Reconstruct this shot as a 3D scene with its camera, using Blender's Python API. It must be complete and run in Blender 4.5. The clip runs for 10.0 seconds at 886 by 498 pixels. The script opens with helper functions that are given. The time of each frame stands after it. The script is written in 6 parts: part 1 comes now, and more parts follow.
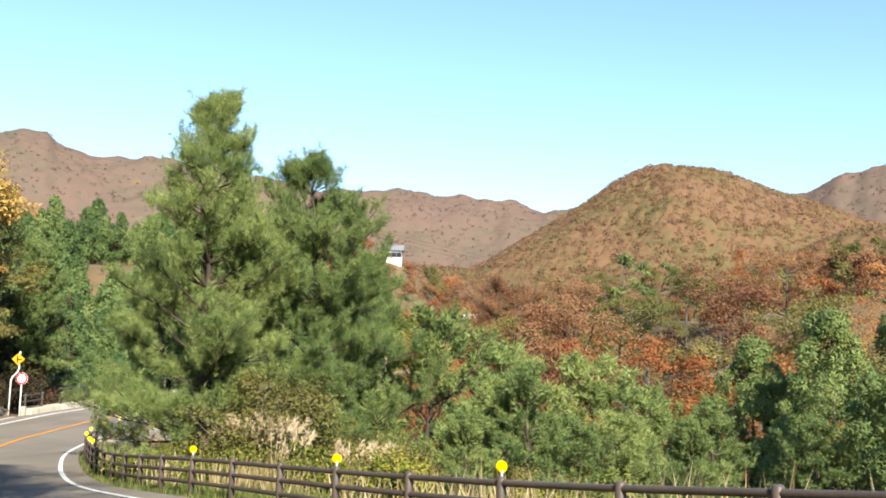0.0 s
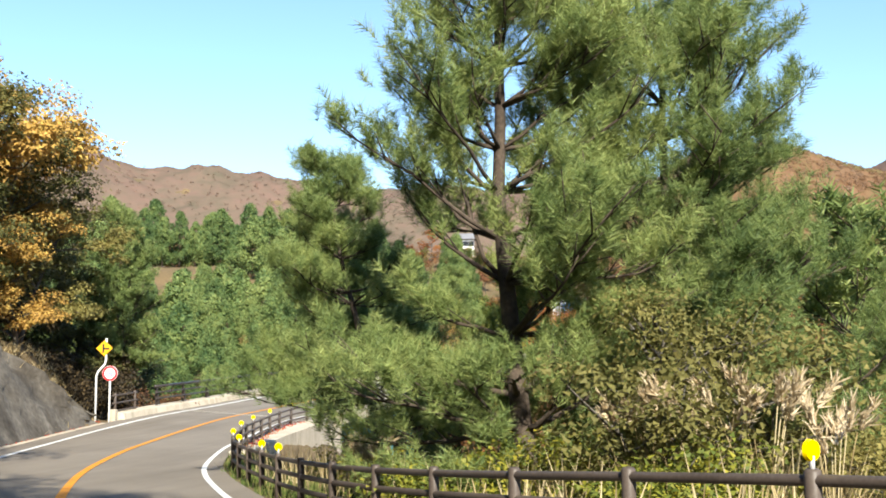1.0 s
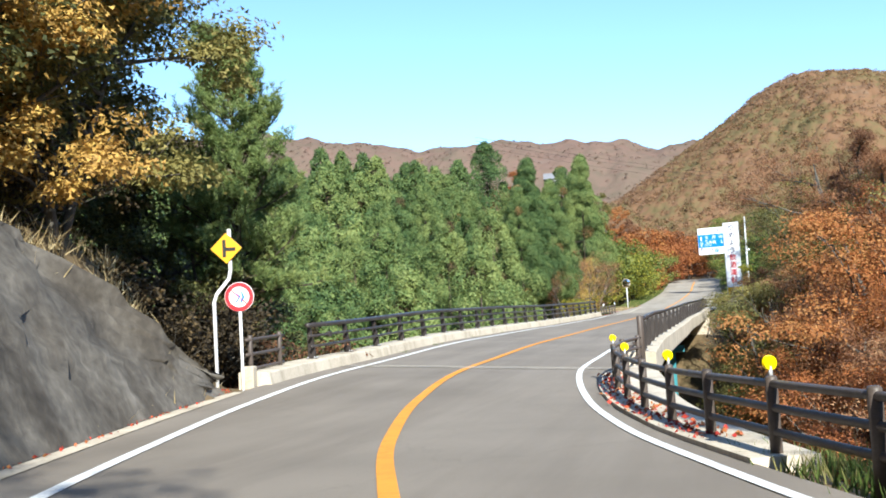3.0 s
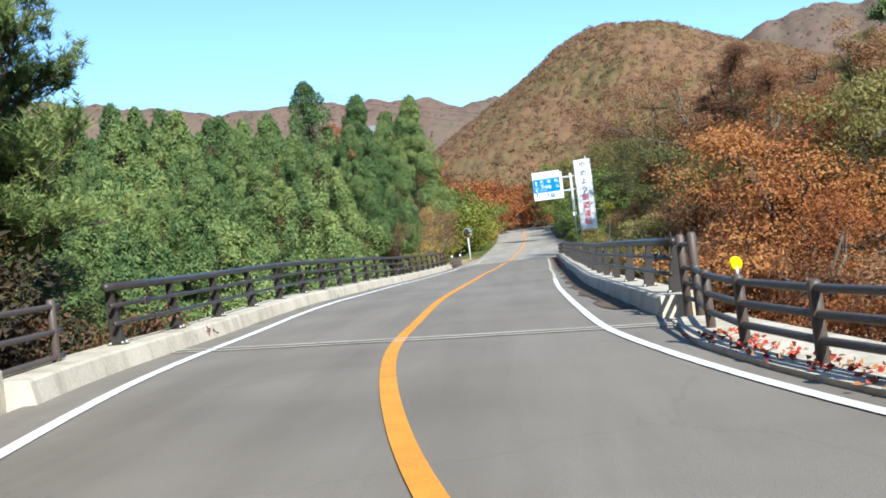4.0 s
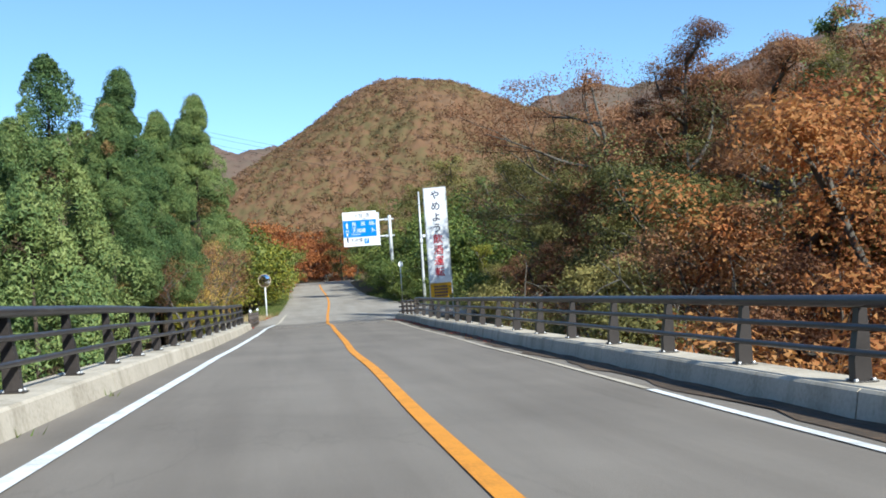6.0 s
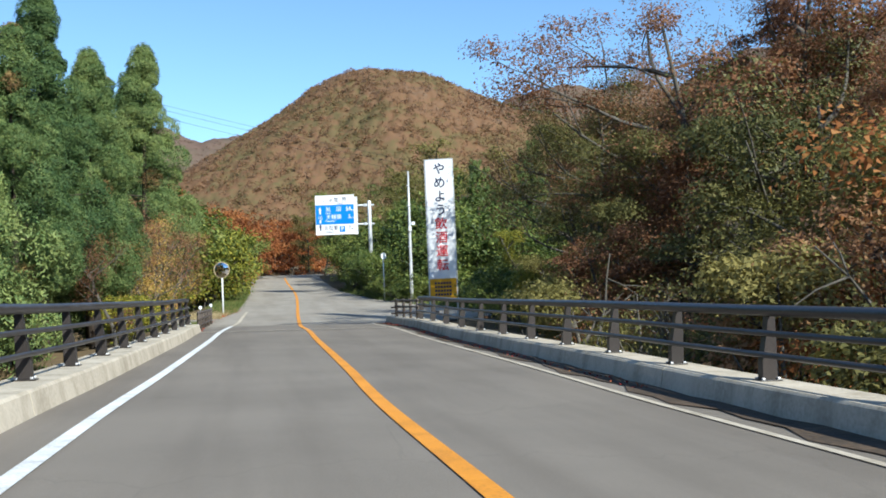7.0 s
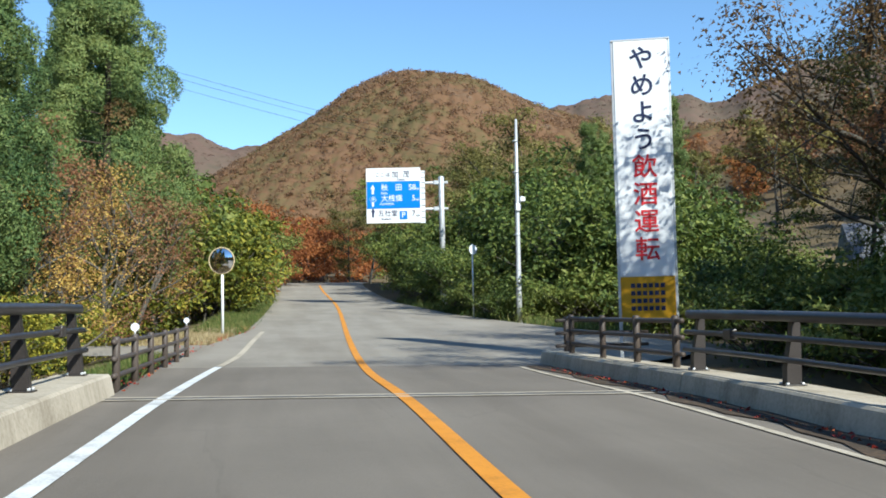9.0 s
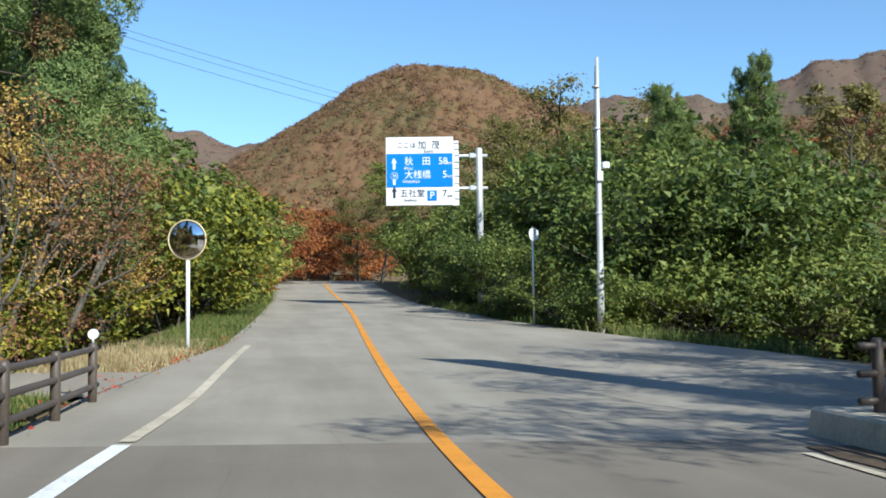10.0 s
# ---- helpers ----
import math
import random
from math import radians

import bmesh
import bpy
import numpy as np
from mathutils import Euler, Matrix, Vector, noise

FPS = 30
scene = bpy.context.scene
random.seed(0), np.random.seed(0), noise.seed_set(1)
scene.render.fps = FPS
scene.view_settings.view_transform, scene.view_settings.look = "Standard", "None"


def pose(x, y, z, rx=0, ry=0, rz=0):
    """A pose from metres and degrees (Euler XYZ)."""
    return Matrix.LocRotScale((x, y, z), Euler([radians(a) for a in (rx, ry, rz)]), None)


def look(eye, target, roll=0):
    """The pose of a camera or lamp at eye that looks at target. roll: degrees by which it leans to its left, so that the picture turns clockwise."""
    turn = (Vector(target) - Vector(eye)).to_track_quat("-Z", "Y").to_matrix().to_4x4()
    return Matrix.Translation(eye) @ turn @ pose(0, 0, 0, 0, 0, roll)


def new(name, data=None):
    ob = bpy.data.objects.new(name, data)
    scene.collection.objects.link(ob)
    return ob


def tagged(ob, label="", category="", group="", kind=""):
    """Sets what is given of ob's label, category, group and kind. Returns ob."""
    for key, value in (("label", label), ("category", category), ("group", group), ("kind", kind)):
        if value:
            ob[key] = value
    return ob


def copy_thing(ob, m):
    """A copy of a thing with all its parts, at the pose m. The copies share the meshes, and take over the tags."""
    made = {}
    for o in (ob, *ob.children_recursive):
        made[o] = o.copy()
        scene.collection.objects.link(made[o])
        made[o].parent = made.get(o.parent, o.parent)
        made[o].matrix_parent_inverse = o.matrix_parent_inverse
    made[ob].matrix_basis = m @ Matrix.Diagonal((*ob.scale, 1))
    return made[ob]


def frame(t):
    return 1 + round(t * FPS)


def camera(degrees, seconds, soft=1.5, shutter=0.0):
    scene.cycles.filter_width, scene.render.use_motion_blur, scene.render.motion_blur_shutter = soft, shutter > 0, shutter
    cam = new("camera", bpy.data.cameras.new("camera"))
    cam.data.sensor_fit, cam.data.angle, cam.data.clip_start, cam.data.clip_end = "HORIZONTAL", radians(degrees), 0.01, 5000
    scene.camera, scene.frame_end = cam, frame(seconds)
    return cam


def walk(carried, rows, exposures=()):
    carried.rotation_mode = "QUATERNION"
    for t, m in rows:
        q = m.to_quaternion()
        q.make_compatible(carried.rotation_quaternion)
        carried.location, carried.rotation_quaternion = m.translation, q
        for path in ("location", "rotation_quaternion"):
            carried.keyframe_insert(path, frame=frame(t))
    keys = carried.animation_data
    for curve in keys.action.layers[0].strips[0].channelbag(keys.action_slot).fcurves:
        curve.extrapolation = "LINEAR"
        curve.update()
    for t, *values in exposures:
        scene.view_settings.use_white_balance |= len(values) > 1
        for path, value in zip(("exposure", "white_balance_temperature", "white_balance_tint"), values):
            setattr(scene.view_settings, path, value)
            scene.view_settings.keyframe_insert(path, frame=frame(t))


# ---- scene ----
cam = camera(48.67, 10.0, soft=1.8, shutter=0.0)
PATH = [
    (0, (26.054, -104.354, 3.767), (25.715, -102.394, 3.978), 1.90),
    (0.5, (21.301, -98.135, 2.969), (20.915, -96.184, 3.187), 0.90),
    (1, (17.502, -93.107, 2.425), (17.075, -91.165, 2.635), -0.54),
    (1.5, (13.949, -88.877, 2.039), (13.452, -86.959, 2.313), 0.18),
    (2, (11.021, -84.923, 1.645), (10.463, -83.018, 1.891), -3.08),
    (2.2, (9.856, -83.222, 1.489), (9.306, -81.313, 1.725), -2.44),
    (3.3, (3.836, -72.848, 0.933), (3.348, -70.911, 1.041), -4.54),
    (3.5, (2.983, -70.987, 0.888), (2.568, -69.033, 0.984), -6.58),
    (4, (1.294, -66.417, 0.779), (1.148, -64.422, 0.812), -6.83),
    (4.5, (-0.071, -61.791, 0.817), (0.027, -59.795, 0.905), -6.18),
    (5, (-1.002, -56.565, 0.929), (-0.801, -54.578, 1.038), -5.05),
    (5.2, (-1.260, -54.319, 0.995), (-0.993, -52.340, 1.109), -5.35),
    (5.5, (-1.537, -50.894, 1.072), (-1.194, -48.935, 1.279), -5.57),
    (6, (-1.776, -45.224, 1.124), (-1.444, -43.254, 1.231), -4.13),
    (6.2, (-1.831, -42.959, 1.172), (-1.487, -40.989, 1.241), -2.67),
    (7.3, (-1.721, -30.609, 1.317), (-1.308, -28.655, 1.424), -2.58),
    (7.5, (-1.663, -28.406, 1.317), (-1.264, -26.449, 1.415), -2.58),
    (8, (-1.498, -22.793, 1.346), (-1.125, -20.832, 1.459), -0.45),
    (8.5, (-1.342, -17.220, 1.387), (-1.012, -15.252, 1.529), -0.72),
    (9, (-1.178, -11.675, 1.424), (-0.832, -9.709, 1.559), -1.25),
    (9.2, (-1.115, -9.610, 1.445), (-0.766, -7.646, 1.585), -1.14),
    (9.5, (-1.052, -6.219, 1.463), (-0.707, -4.255, 1.609), -1.09),
    (10, (-0.900, -0.914, 1.587), (-0.559, 1.052, 1.726), -0.76),
]
walk(cam, [(t, look(eye, target, roll)) for t, eye, target, roll in PATH], [(0, 1.35, 7000, 6), (2.2, 1.4, 6800, 5), (3.6, 1.17, 6000, 4), (4.5, 1.0, 6050, 3), (5.5, 0.87, 6000, 3), (7.5, 0.74, 6150, 2), (10, 0.7, 6100, 1)])

# ---- light ----
SUN_EL, SUN_AZ = 34.0, -63.0  # elevation; direction to the sun in degrees from +x towards +y
sun_dir = Vector((math.cos(radians(SUN_AZ)) * math.cos(radians(SUN_EL)), math.sin(radians(SUN_AZ)) * math.cos(radians(SUN_EL)), math.sin(radians(SUN_EL))))
world = bpy.data.worlds.new("sky")
scene.world = world
world.use_nodes = True
wn = world.node_tree.nodes
sky = wn.new("ShaderNodeTexSky")
sky.sky_type, sky.sun_disc = "NISHITA", False
sky.sun_elevation, sky.sun_rotation = radians(SUN_EL), radians(90.0 - SUN_AZ)
sky.air_density, sky.dust_density, sky.ozone_density = 1.0, 0.0, 5.0
world.node_tree.links.new(sky.outputs[0], wn["Background"].inputs[0])
wn["Background"].inputs[1].default_value = 0.12
sun = new("sun", bpy.data.lights.new("sun", "SUN"))
sun.data.energy, sun.data.angle, sun.data.color = 4.6, radians(0.5), (1.0, 0.95, 0.87)
sun.matrix_world = look(sun_dir * 200, (0, 0, 0))

# ---- materials ----


def material(name, colours, rough=0.7, metal=0.0, scales=(0.6, 9.0), bump=0.15, island=0.0, sheen_through=0.0, tone=0.0, spec=0.35):
    """A node material: two noise scales run through a ramp of colours; island: share of per-piece variation; tone: per-object variation."""
    m = bpy.data.materials.new(name)
    m.use_nodes = True
    n, l = m.node_tree.nodes, m.node_tree.links
    b = n["Principled BSDF"]
    b.inputs["Roughness"].default_value, b.inputs["Metallic"].default_value = rough, metal
    b.inputs["Specular IOR Level"].default_value = spec
    geo = n.new("ShaderNodeNewGeometry")
    big, small = n.new("ShaderNodeTexNoise"), n.new("ShaderNodeTexNoise")
    for node, scale in ((big, scales[0]), (small, scales[1])):
        node.inputs["Scale"].default_value, node.inputs["Detail"].default_value = scale, 4.0
        l.new(geo.outputs["Position"], node.inputs["Vector"])
    mix = n.new("ShaderNodeMath")
    mix.operation = "MULTIPLY_ADD"
    mix.inputs[1].default_value = 0.55
    half = n.new("ShaderNodeMath")
    half.operation = "MULTIPLY"
    half.inputs[1].default_value = 0.45
    l.new(small.outputs[0], half.inputs[0])
    l.new(big.outputs[0], mix.inputs[0])
    l.new(half.outputs[0], mix.inputs[2])
    value = mix.outputs[0]
    for source, share in ((geo.outputs["Random Per Island"], island), (None, tone)):
        if share:
            if source is None:
                source = n.new("ShaderNodeObjectInfo").outputs["Random"]
            add = n.new("ShaderNodeMath")
            add.operation = "MULTIPLY_ADD"
            add.inputs[1].default_value = share
            shift = n.new("ShaderNodeMath")
            shift.operation = "SUBTRACT"
            shift.inputs[1].default_value = share / 2
            l.new(source, add.inputs[0])
            l.new(value, shift.inputs[0])
            l.new(shift.outputs[0], add.inputs[2])
            value = add.outputs[0]
    ramp = n.new("ShaderNodeValToRGB")
    e = ramp.color_ramp.elements
    while len(e) < len(colours):
        e.new(0.5)
    for k, c in enumerate(colours):
        e[k].position = 0.28 + 0.44 * k / max(1, len(colours) - 1)
        e[k].color = (*c, 1)
    l.new(value, ramp.inputs[0])
    l.new(ramp.outputs[0], b.inputs["Base Color"])
    if bump:
        bm_node = n.new("ShaderNodeBump")
        bm_node.inputs["Strength"].default_value, bm_node.inputs["Distance"].default_value = bump, 0.02
        l.new(small.outputs[0], bm_node.inputs["Height"])
        l.new(bm_node.outputs[0], b.inputs["Normal"])
    if sheen_through:
        tr, mx = n.new("ShaderNodeBsdfTranslucent"), n.new("ShaderNodeMixShader")
        l.new(ramp.outputs[0], tr.inputs[0])
        mx.inputs[0].default_value = sheen_through
        l.new(b.outputs[0], mx.inputs[1])
        l.new(tr.outputs[0], mx.inputs[2])
        l.new(mx.outputs[0], n["Material Output"].inputs[0])
    return m



def weather(m, scale, low, high, amount, tint=(0.45, 0.43, 0.4), stretch=(1, 1, 1), cracks=0.0, crack_scale=0.5):
    """Darkens a material in stains of their own shape (a stretched noise between two levels) and along fine cracks."""
    n, l = m.node_tree.nodes, m.node_tree.links
    b = n["Principled BSDF"]
    colour = b.inputs["Base Color"].links[0].from_socket
    geo, scl = n.new("ShaderNodeNewGeometry"), n.new("ShaderNodeVectorMath")
    scl.operation = "MULTIPLY"
    scl.inputs[1].default_value = stretch
    l.new(geo.outputs["Position"], scl.inputs[0])
    tex, fit_range, mul = n.new("ShaderNodeTexNoise"), n.new("ShaderNodeMapRange"), n.new("ShaderNodeMix")
    tex.inputs["Scale"].default_value, tex.inputs["Detail"].default_value, tex.inputs["Roughness"].default_value = scale, 6.0, 0.62
    l.new(scl.outputs[0], tex.inputs["Vector"])
    for k, v in enumerate((low, high, 0.0, amount)):
        fit_range.inputs[k + 1].default_value = v
    l.new(tex.outputs[0], fit_range.inputs[0])
    mul.data_type, mul.blend_type = "RGBA", "MULTIPLY"
    mul.inputs[7].default_value = (*tint, 1)
    l.new(fit_range.outputs[0], mul.inputs[0])
    l.new(colour, mul.inputs[6])
    colour = mul.outputs[2]
    if cracks:
        vor, cut, dark = n.new("ShaderNodeTexVoronoi"), n.new("ShaderNodeMapRange"), n.new("ShaderNodeMix")
        vor.feature = "DISTANCE_TO_EDGE"
        vor.inputs["Scale"].default_value = crack_scale
        warp = n.new("ShaderNodeVectorMath")
        warp.operation = "MULTIPLY_ADD"
        warp.inputs[1].default_value = (1.6, 1.6, 1.6)
        l.new(tex.outputs[1], warp.inputs[0])
        l.new(geo.outputs["Position"], warp.inputs[2])
        l.new(warp.outputs[0], vor.inputs["Vector"])
        for k, v in enumerate((0.0, 0.006, cracks, 0.0)):
            cut.inputs[k + 1].default_value = v
        l.new(vor.outputs[0], cut.inputs[0])
        dark.data_type, dark.blend_type = "RGBA", "MULTIPLY"
        dark.inputs[7].default_value = (0.35, 0.33, 0.3, 1)
        l.new(cut.outputs[0], dark.inputs[0])
        l.new(colour, dark.inputs[6])
        colour = dark.outputs[2]
    l.new(colour, b.inputs["Base Color"])
    return m


ASPHALT = material("asphalt", [(0.146, 0.124, 0.1), (0.2, 0.171, 0.139), (0.243, 0.209, 0.171)], 0.9, scales=(0.35, 90), bump=0.35)
ASPHALT_OLD = material("old_asphalt", [(0.225, 0.2, 0.165), (0.305, 0.271, 0.225), (0.36, 0.322, 0.27)], 0.92, scales=(0.5, 80), bump=0.4)
WHITE_PAINT = material("worn_white_line", [(0.42, 0.42, 0.41), (0.72, 0.72, 0.7), (0.8, 0.8, 0.78)], 0.7, scales=(2.5, 40), bump=0.2)
YELLOW_PAINT = material("worn_orange_line", [(0.42, 0.17, 0.02), (0.66, 0.26, 0.022), (0.7, 0.29, 0.028)], 0.7, scales=(2.5, 40), bump=0.2)
CONCRETE = material("concrete", [(0.33, 0.28, 0.21), (0.5, 0.435, 0.34), (0.6, 0.53, 0.425)], 0.88, scales=(0.9, 22), bump=0.25)
# Greys set low so the slope's colour holds part of the tree shade.
SHOTCRETE = material("sprayed_concrete", [(0.06, 0.052, 0.044), (0.135, 0.12, 0.1), (0.23, 0.205, 0.17)], 0.95, scales=(0.6, 6), bump=1.0)
RAIL_PAINT = material("dark_brown_metal_paint", [(0.02, 0.017, 0.016), (0.034, 0.028, 0.026), (0.05, 0.042, 0.038)], 0.38, scales=(1.5, 40), bump=0.04, spec=0.5)
FENCE_PAINT = material("brown_fence_paint", [(0.05, 0.038, 0.031), (0.08, 0.062, 0.052), (0.11, 0.088, 0.074)], 0.5, scales=(1.5, 40), bump=0.05)
STEEL_JOINT = material("joint_steel", [(0.05, 0.048, 0.045), (0.11, 0.1, 0.095), (0.2, 0.19, 0.18)], 0.6, 0.4, scales=(2, 60))
GALVANISED = material("galvanised_steel", [(0.45, 0.46, 0.47), (0.58, 0.59, 0.6), (0.66, 0.67, 0.68)], 0.45, 0.35, scales=(2, 30), bump=0.05)
WHITE_METAL = material("white_painted_metal", [(0.66, 0.67, 0.68), (0.76, 0.77, 0.78), (0.82, 0.82, 0.82)], 0.5, scales=(1.2, 30), bump=0.05)
TEAL_STEEL = material("teal_bridge_steel", [(0.03, 0.16, 0.19), (0.05, 0.24, 0.28), (0.07, 0.3, 0.33)], 0.5, scales=(0.8, 20))
SIGN_WHITE = material("sign_white", [(0.76, 0.77, 0.78), (0.82, 0.83, 0.84)], 0.4, scales=(1, 12), bump=0.0)
SIGN_BLUE = material("sign_blue", [(0.005, 0.17, 0.55), (0.008, 0.2, 0.62)], 0.4, scales=(1, 12), bump=0.0)
SIGN_NAVY = material("sign_navy", [(0.012, 0.018, 0.06), (0.02, 0.03, 0.09)], 0.5, bump=0.0)
SIGN_RED = material("sign_red", [(0.52, 0.02, 0.03), (0.62, 0.03, 0.04)], 0.5, bump=0.0)
SIGN_YELLOW = material("sign_yellow", [(0.62, 0.3, 0.004), (0.7, 0.36, 0.008)], 0.5, bump=0.0)
SIGN_BLACK = material("sign_black", [(0.015, 0.014, 0.013), (0.022, 0.02, 0.018)], 0.5, bump=0.0)
CREAM_RIM = material("cream_rim_paint", [(0.5, 0.38, 0.2), (0.68, 0.56, 0.36)], 0.5, bump=0.0)
SIGN_ORANGE = material("mirror_orange", [(0.17, 0.055, 0.025), (0.4, 0.15, 0.045), (0.54, 0.26, 0.075)], 0.5, bump=0.0)
REFLECTOR = material("yellow_reflector", [(0.9, 0.66, 0.0), (0.95, 0.72, 0.0)], 0.3, bump=0.0)
REFLECTOR_W = material("white_reflector", [(0.7, 0.75, 0.8), (0.85, 0.88, 0.9)], 0.2, bump=0.0)
MIRROR = material("mirror_glass", [(0.7, 0.71, 0.72), (0.75, 0.76, 0.77)], 0.05, 1.0, bump=0.0)
GROUND = material("forest_floor", [(0.07, 0.06, 0.028), (0.13, 0.09, 0.045), (0.2, 0.135, 0.065)], 0.95, scales=(0.12, 3), bump=0.8)
GRASS = material("verge_grass", [(0.05, 0.085, 0.018), (0.1, 0.15, 0.03), (0.24, 0.22, 0.08)], 0.8, scales=(0.5, 4), bump=0.0, island=0.5, sheen_through=0.25)
DRY_GRASS = material("dry_grass", [(0.22, 0.16, 0.075), (0.4, 0.31, 0.16), (0.55, 0.46, 0.28)], 0.85, scales=(0.5, 4), bump=0.0, island=0.5, sheen_through=0.25)
PLUME = material("pampas_plume", [(0.36, 0.27, 0.16), (0.5, 0.4, 0.26), (0.62, 0.52, 0.38)], 0.9, scales=(0.5, 6), bump=0.0, island=0.4, sheen_through=0.16)
RED_LEAVES = material("fallen_red_leaves", [(0.25, 0.02, 0.015), (0.45, 0.05, 0.03), (0.3, 0.12, 0.04)], 0.85, scales=(0.5, 6), bump=0.0, island=0.6)
weather(ASPHALT, 1.0, 0.42, 0.66, 0.45, (0.62, 0.6, 0.58), (1.1, 0.07, 1), 0.16, 0.22)
weather(ASPHALT_OLD, 1.0, 0.42, 0.66, 0.5, (0.66, 0.63, 0.6), (0.9, 0.1, 1), 0.2, 0.3)
weather(CONCRETE, 1.0, 0.48, 0.66, 0.45, (0.42, 0.39, 0.33), (2.2, 2.2, 0.5))
weather(SHOTCRETE, 1.0, 0.42, 0.6, 0.75, (0.36, 0.33, 0.3), (0.9, 0.9, 0.35))
weather(WHITE_PAINT, 3.0, 0.52, 0.66, 0.45, (0.5, 0.48, 0.46))
weather(YELLOW_PAINT, 3.0, 0.55, 0.7, 0.35, (0.55, 0.5, 0.46))
BARK = material("pine_bark", [(0.03, 0.022, 0.017), (0.062, 0.046, 0.035), (0.105, 0.08, 0.062)], 0.95, scales=(2, 18), bump=0.9)
GREY_BARK = material("grey_bark", [(0.05, 0.045, 0.036), (0.095, 0.085, 0.07), (0.17, 0.155, 0.13)], 0.95, scales=(2, 18), bump=0.7)
PINE = material("pine_needles", [(0.085, 0.14, 0.045), (0.2, 0.265, 0.085), (0.37, 0.41, 0.14)], 0.6, scales=(0.5, 3), bump=0.0, island=0.3, sheen_through=0.34, tone=0.15)
CEDAR = material("cedar_foliage", [(0.04, 0.085, 0.028), (0.115, 0.175, 0.052), (0.245, 0.29, 0.09)], 0.65, scales=(0.35, 2.5), bump=0.0, island=0.3, sheen_through=0.22, tone=0.25)
ORANGE = material("orange_leaves", [(0.2, 0.07, 0.028), (0.4, 0.145, 0.045), (0.48, 0.24, 0.08)], 0.7, scales=(0.3, 2.5), bump=0.0, island=0.2, sheen_through=0.42, tone=0.25)
RUST = material("russet_leaves", [(0.17, 0.083, 0.044), (0.31, 0.145, 0.07), (0.4, 0.24, 0.12)], 0.75, scales=(0.3, 2.5), bump=0.0, island=0.2, sheen_through=0.42, tone=0.3)
GOLD = material("golden_leaves", [(0.23, 0.14, 0.042), (0.48, 0.285, 0.072), (0.62, 0.44, 0.12)], 0.7, scales=(0.3, 2.5), bump=0.0, island=0.26, sheen_through=0.32, tone=0.2)
OLIVE = material("olive_leaves", [(0.11, 0.11, 0.034), (0.21, 0.19, 0.058), (0.33, 0.28, 0.09)], 0.7, scales=(0.3, 2.5), bump=0.0, island=0.2, sheen_through=0.42, tone=0.25)
DARKLEAF = material("dark_evergreen_leaves", [(0.055, 0.062, 0.02), (0.11, 0.115, 0.036), (0.21, 0.18, 0.055)], 0.6, scales=(0.3, 2.5), bump=0.0, island=0.4, sheen_through=0.28, tone=0.2)
# Brown leaves darkened to hold the shade under the bank trees.
SHADE_BROWN = material("shade_dark_leaves", [(0.03, 0.022, 0.012), (0.06, 0.042, 0.02), (0.13, 0.085, 0.032)], 0.75, scales=(0.3, 2.5), bump=0.0, island=0.45, sheen_through=0.2, tone=0.25)
DARKAUTUMN = material("dark_brown_leaves", [(0.12, 0.07, 0.03), (0.23, 0.14, 0.06), (0.34, 0.23, 0.085)], 0.7, scales=(0.3, 2.5), bump=0.0, island=0.26, sheen_through=0.28, tone=0.25)
GREEN = material("green_leaves", [(0.06, 0.095, 0.022), (0.13, 0.175, 0.036), (0.26, 0.28, 0.065)], 0.6, scales=(0.4, 2.5), bump=0.0, island=0.45, sheen_through=0.32, tone=0.2)
YELLOWGREEN = material("yellow_green_leaves", [(0.09, 0.12, 0.02), (0.2, 0.21, 0.03), (0.38, 0.33, 0.04)], 0.6, scales=(0.4, 2.5), bump=0.0, island=0.45, sheen_through=0.32, tone=0.2)
FAR_AUTUMN = material("far_autumn_woods", [(0.17, 0.15, 0.07), (0.245, 0.185, 0.092), (0.305, 0.175, 0.1), (0.29, 0.19, 0.12), (0.34, 0.255, 0.185)], 0.95, scales=(0.035, 0.3), bump=0.0, spec=0.05, sheen_through=0.5, island=0.14)
# Ridge woods tinted greyer and bluer: the distance haze sits in the colour.
HAZED_WOODS = material("haze_tinted_woods", [(0.19, 0.16, 0.115), (0.25, 0.185, 0.14), (0.285, 0.19, 0.15), (0.27, 0.205, 0.17)], 0.95, scales=(0.014, 0.12), bump=0.0, spec=0.05, sheen_through=0.5, island=0.12)
WALL_WHITE = material("white_render_wall", [(0.68, 0.67, 0.65), (0.78, 0.77, 0.75)], 0.8)
ROOF_GREY = material("grey_roof", [(0.14, 0.14, 0.15), (0.22, 0.22, 0.23)], 0.7)
GLASS_DARK = material("dark_window_glass", [(0.02, 0.025, 0.03), (0.04, 0.045, 0.05)], 0.1, bump=0.0, spec=0.6)

# ---- mesh helpers ----


def mesh_object(name, verts, faces, mat, parent=None, label="", smooth=False):
    me = bpy.data.meshes.new(name)
    me.from_pydata([tuple(v) for v in verts], [], faces)
    me.materials.append(mat)
    if smooth:
        me.polygons.foreach_set("use_smooth", [True] * len(me.polygons))
    me.update()
    ob = new(name, me)
    if parent:
        ob.parent = parent
    if label:
        ob["label"] = label
    return ob


def part(name, bm, mat, parent=None, label="", smooth=False):
    me = bpy.data.meshes.new(name)
    bm.to_mesh(me)
    bm.free()
    me.materials.append(mat)
    if smooth:
        me.polygons.foreach_set("use_smooth", [True] * len(me.polygons))
    ob = new(name, me)
    if parent:
        ob.parent = parent
    if label:
        ob["label"] = label
    return ob


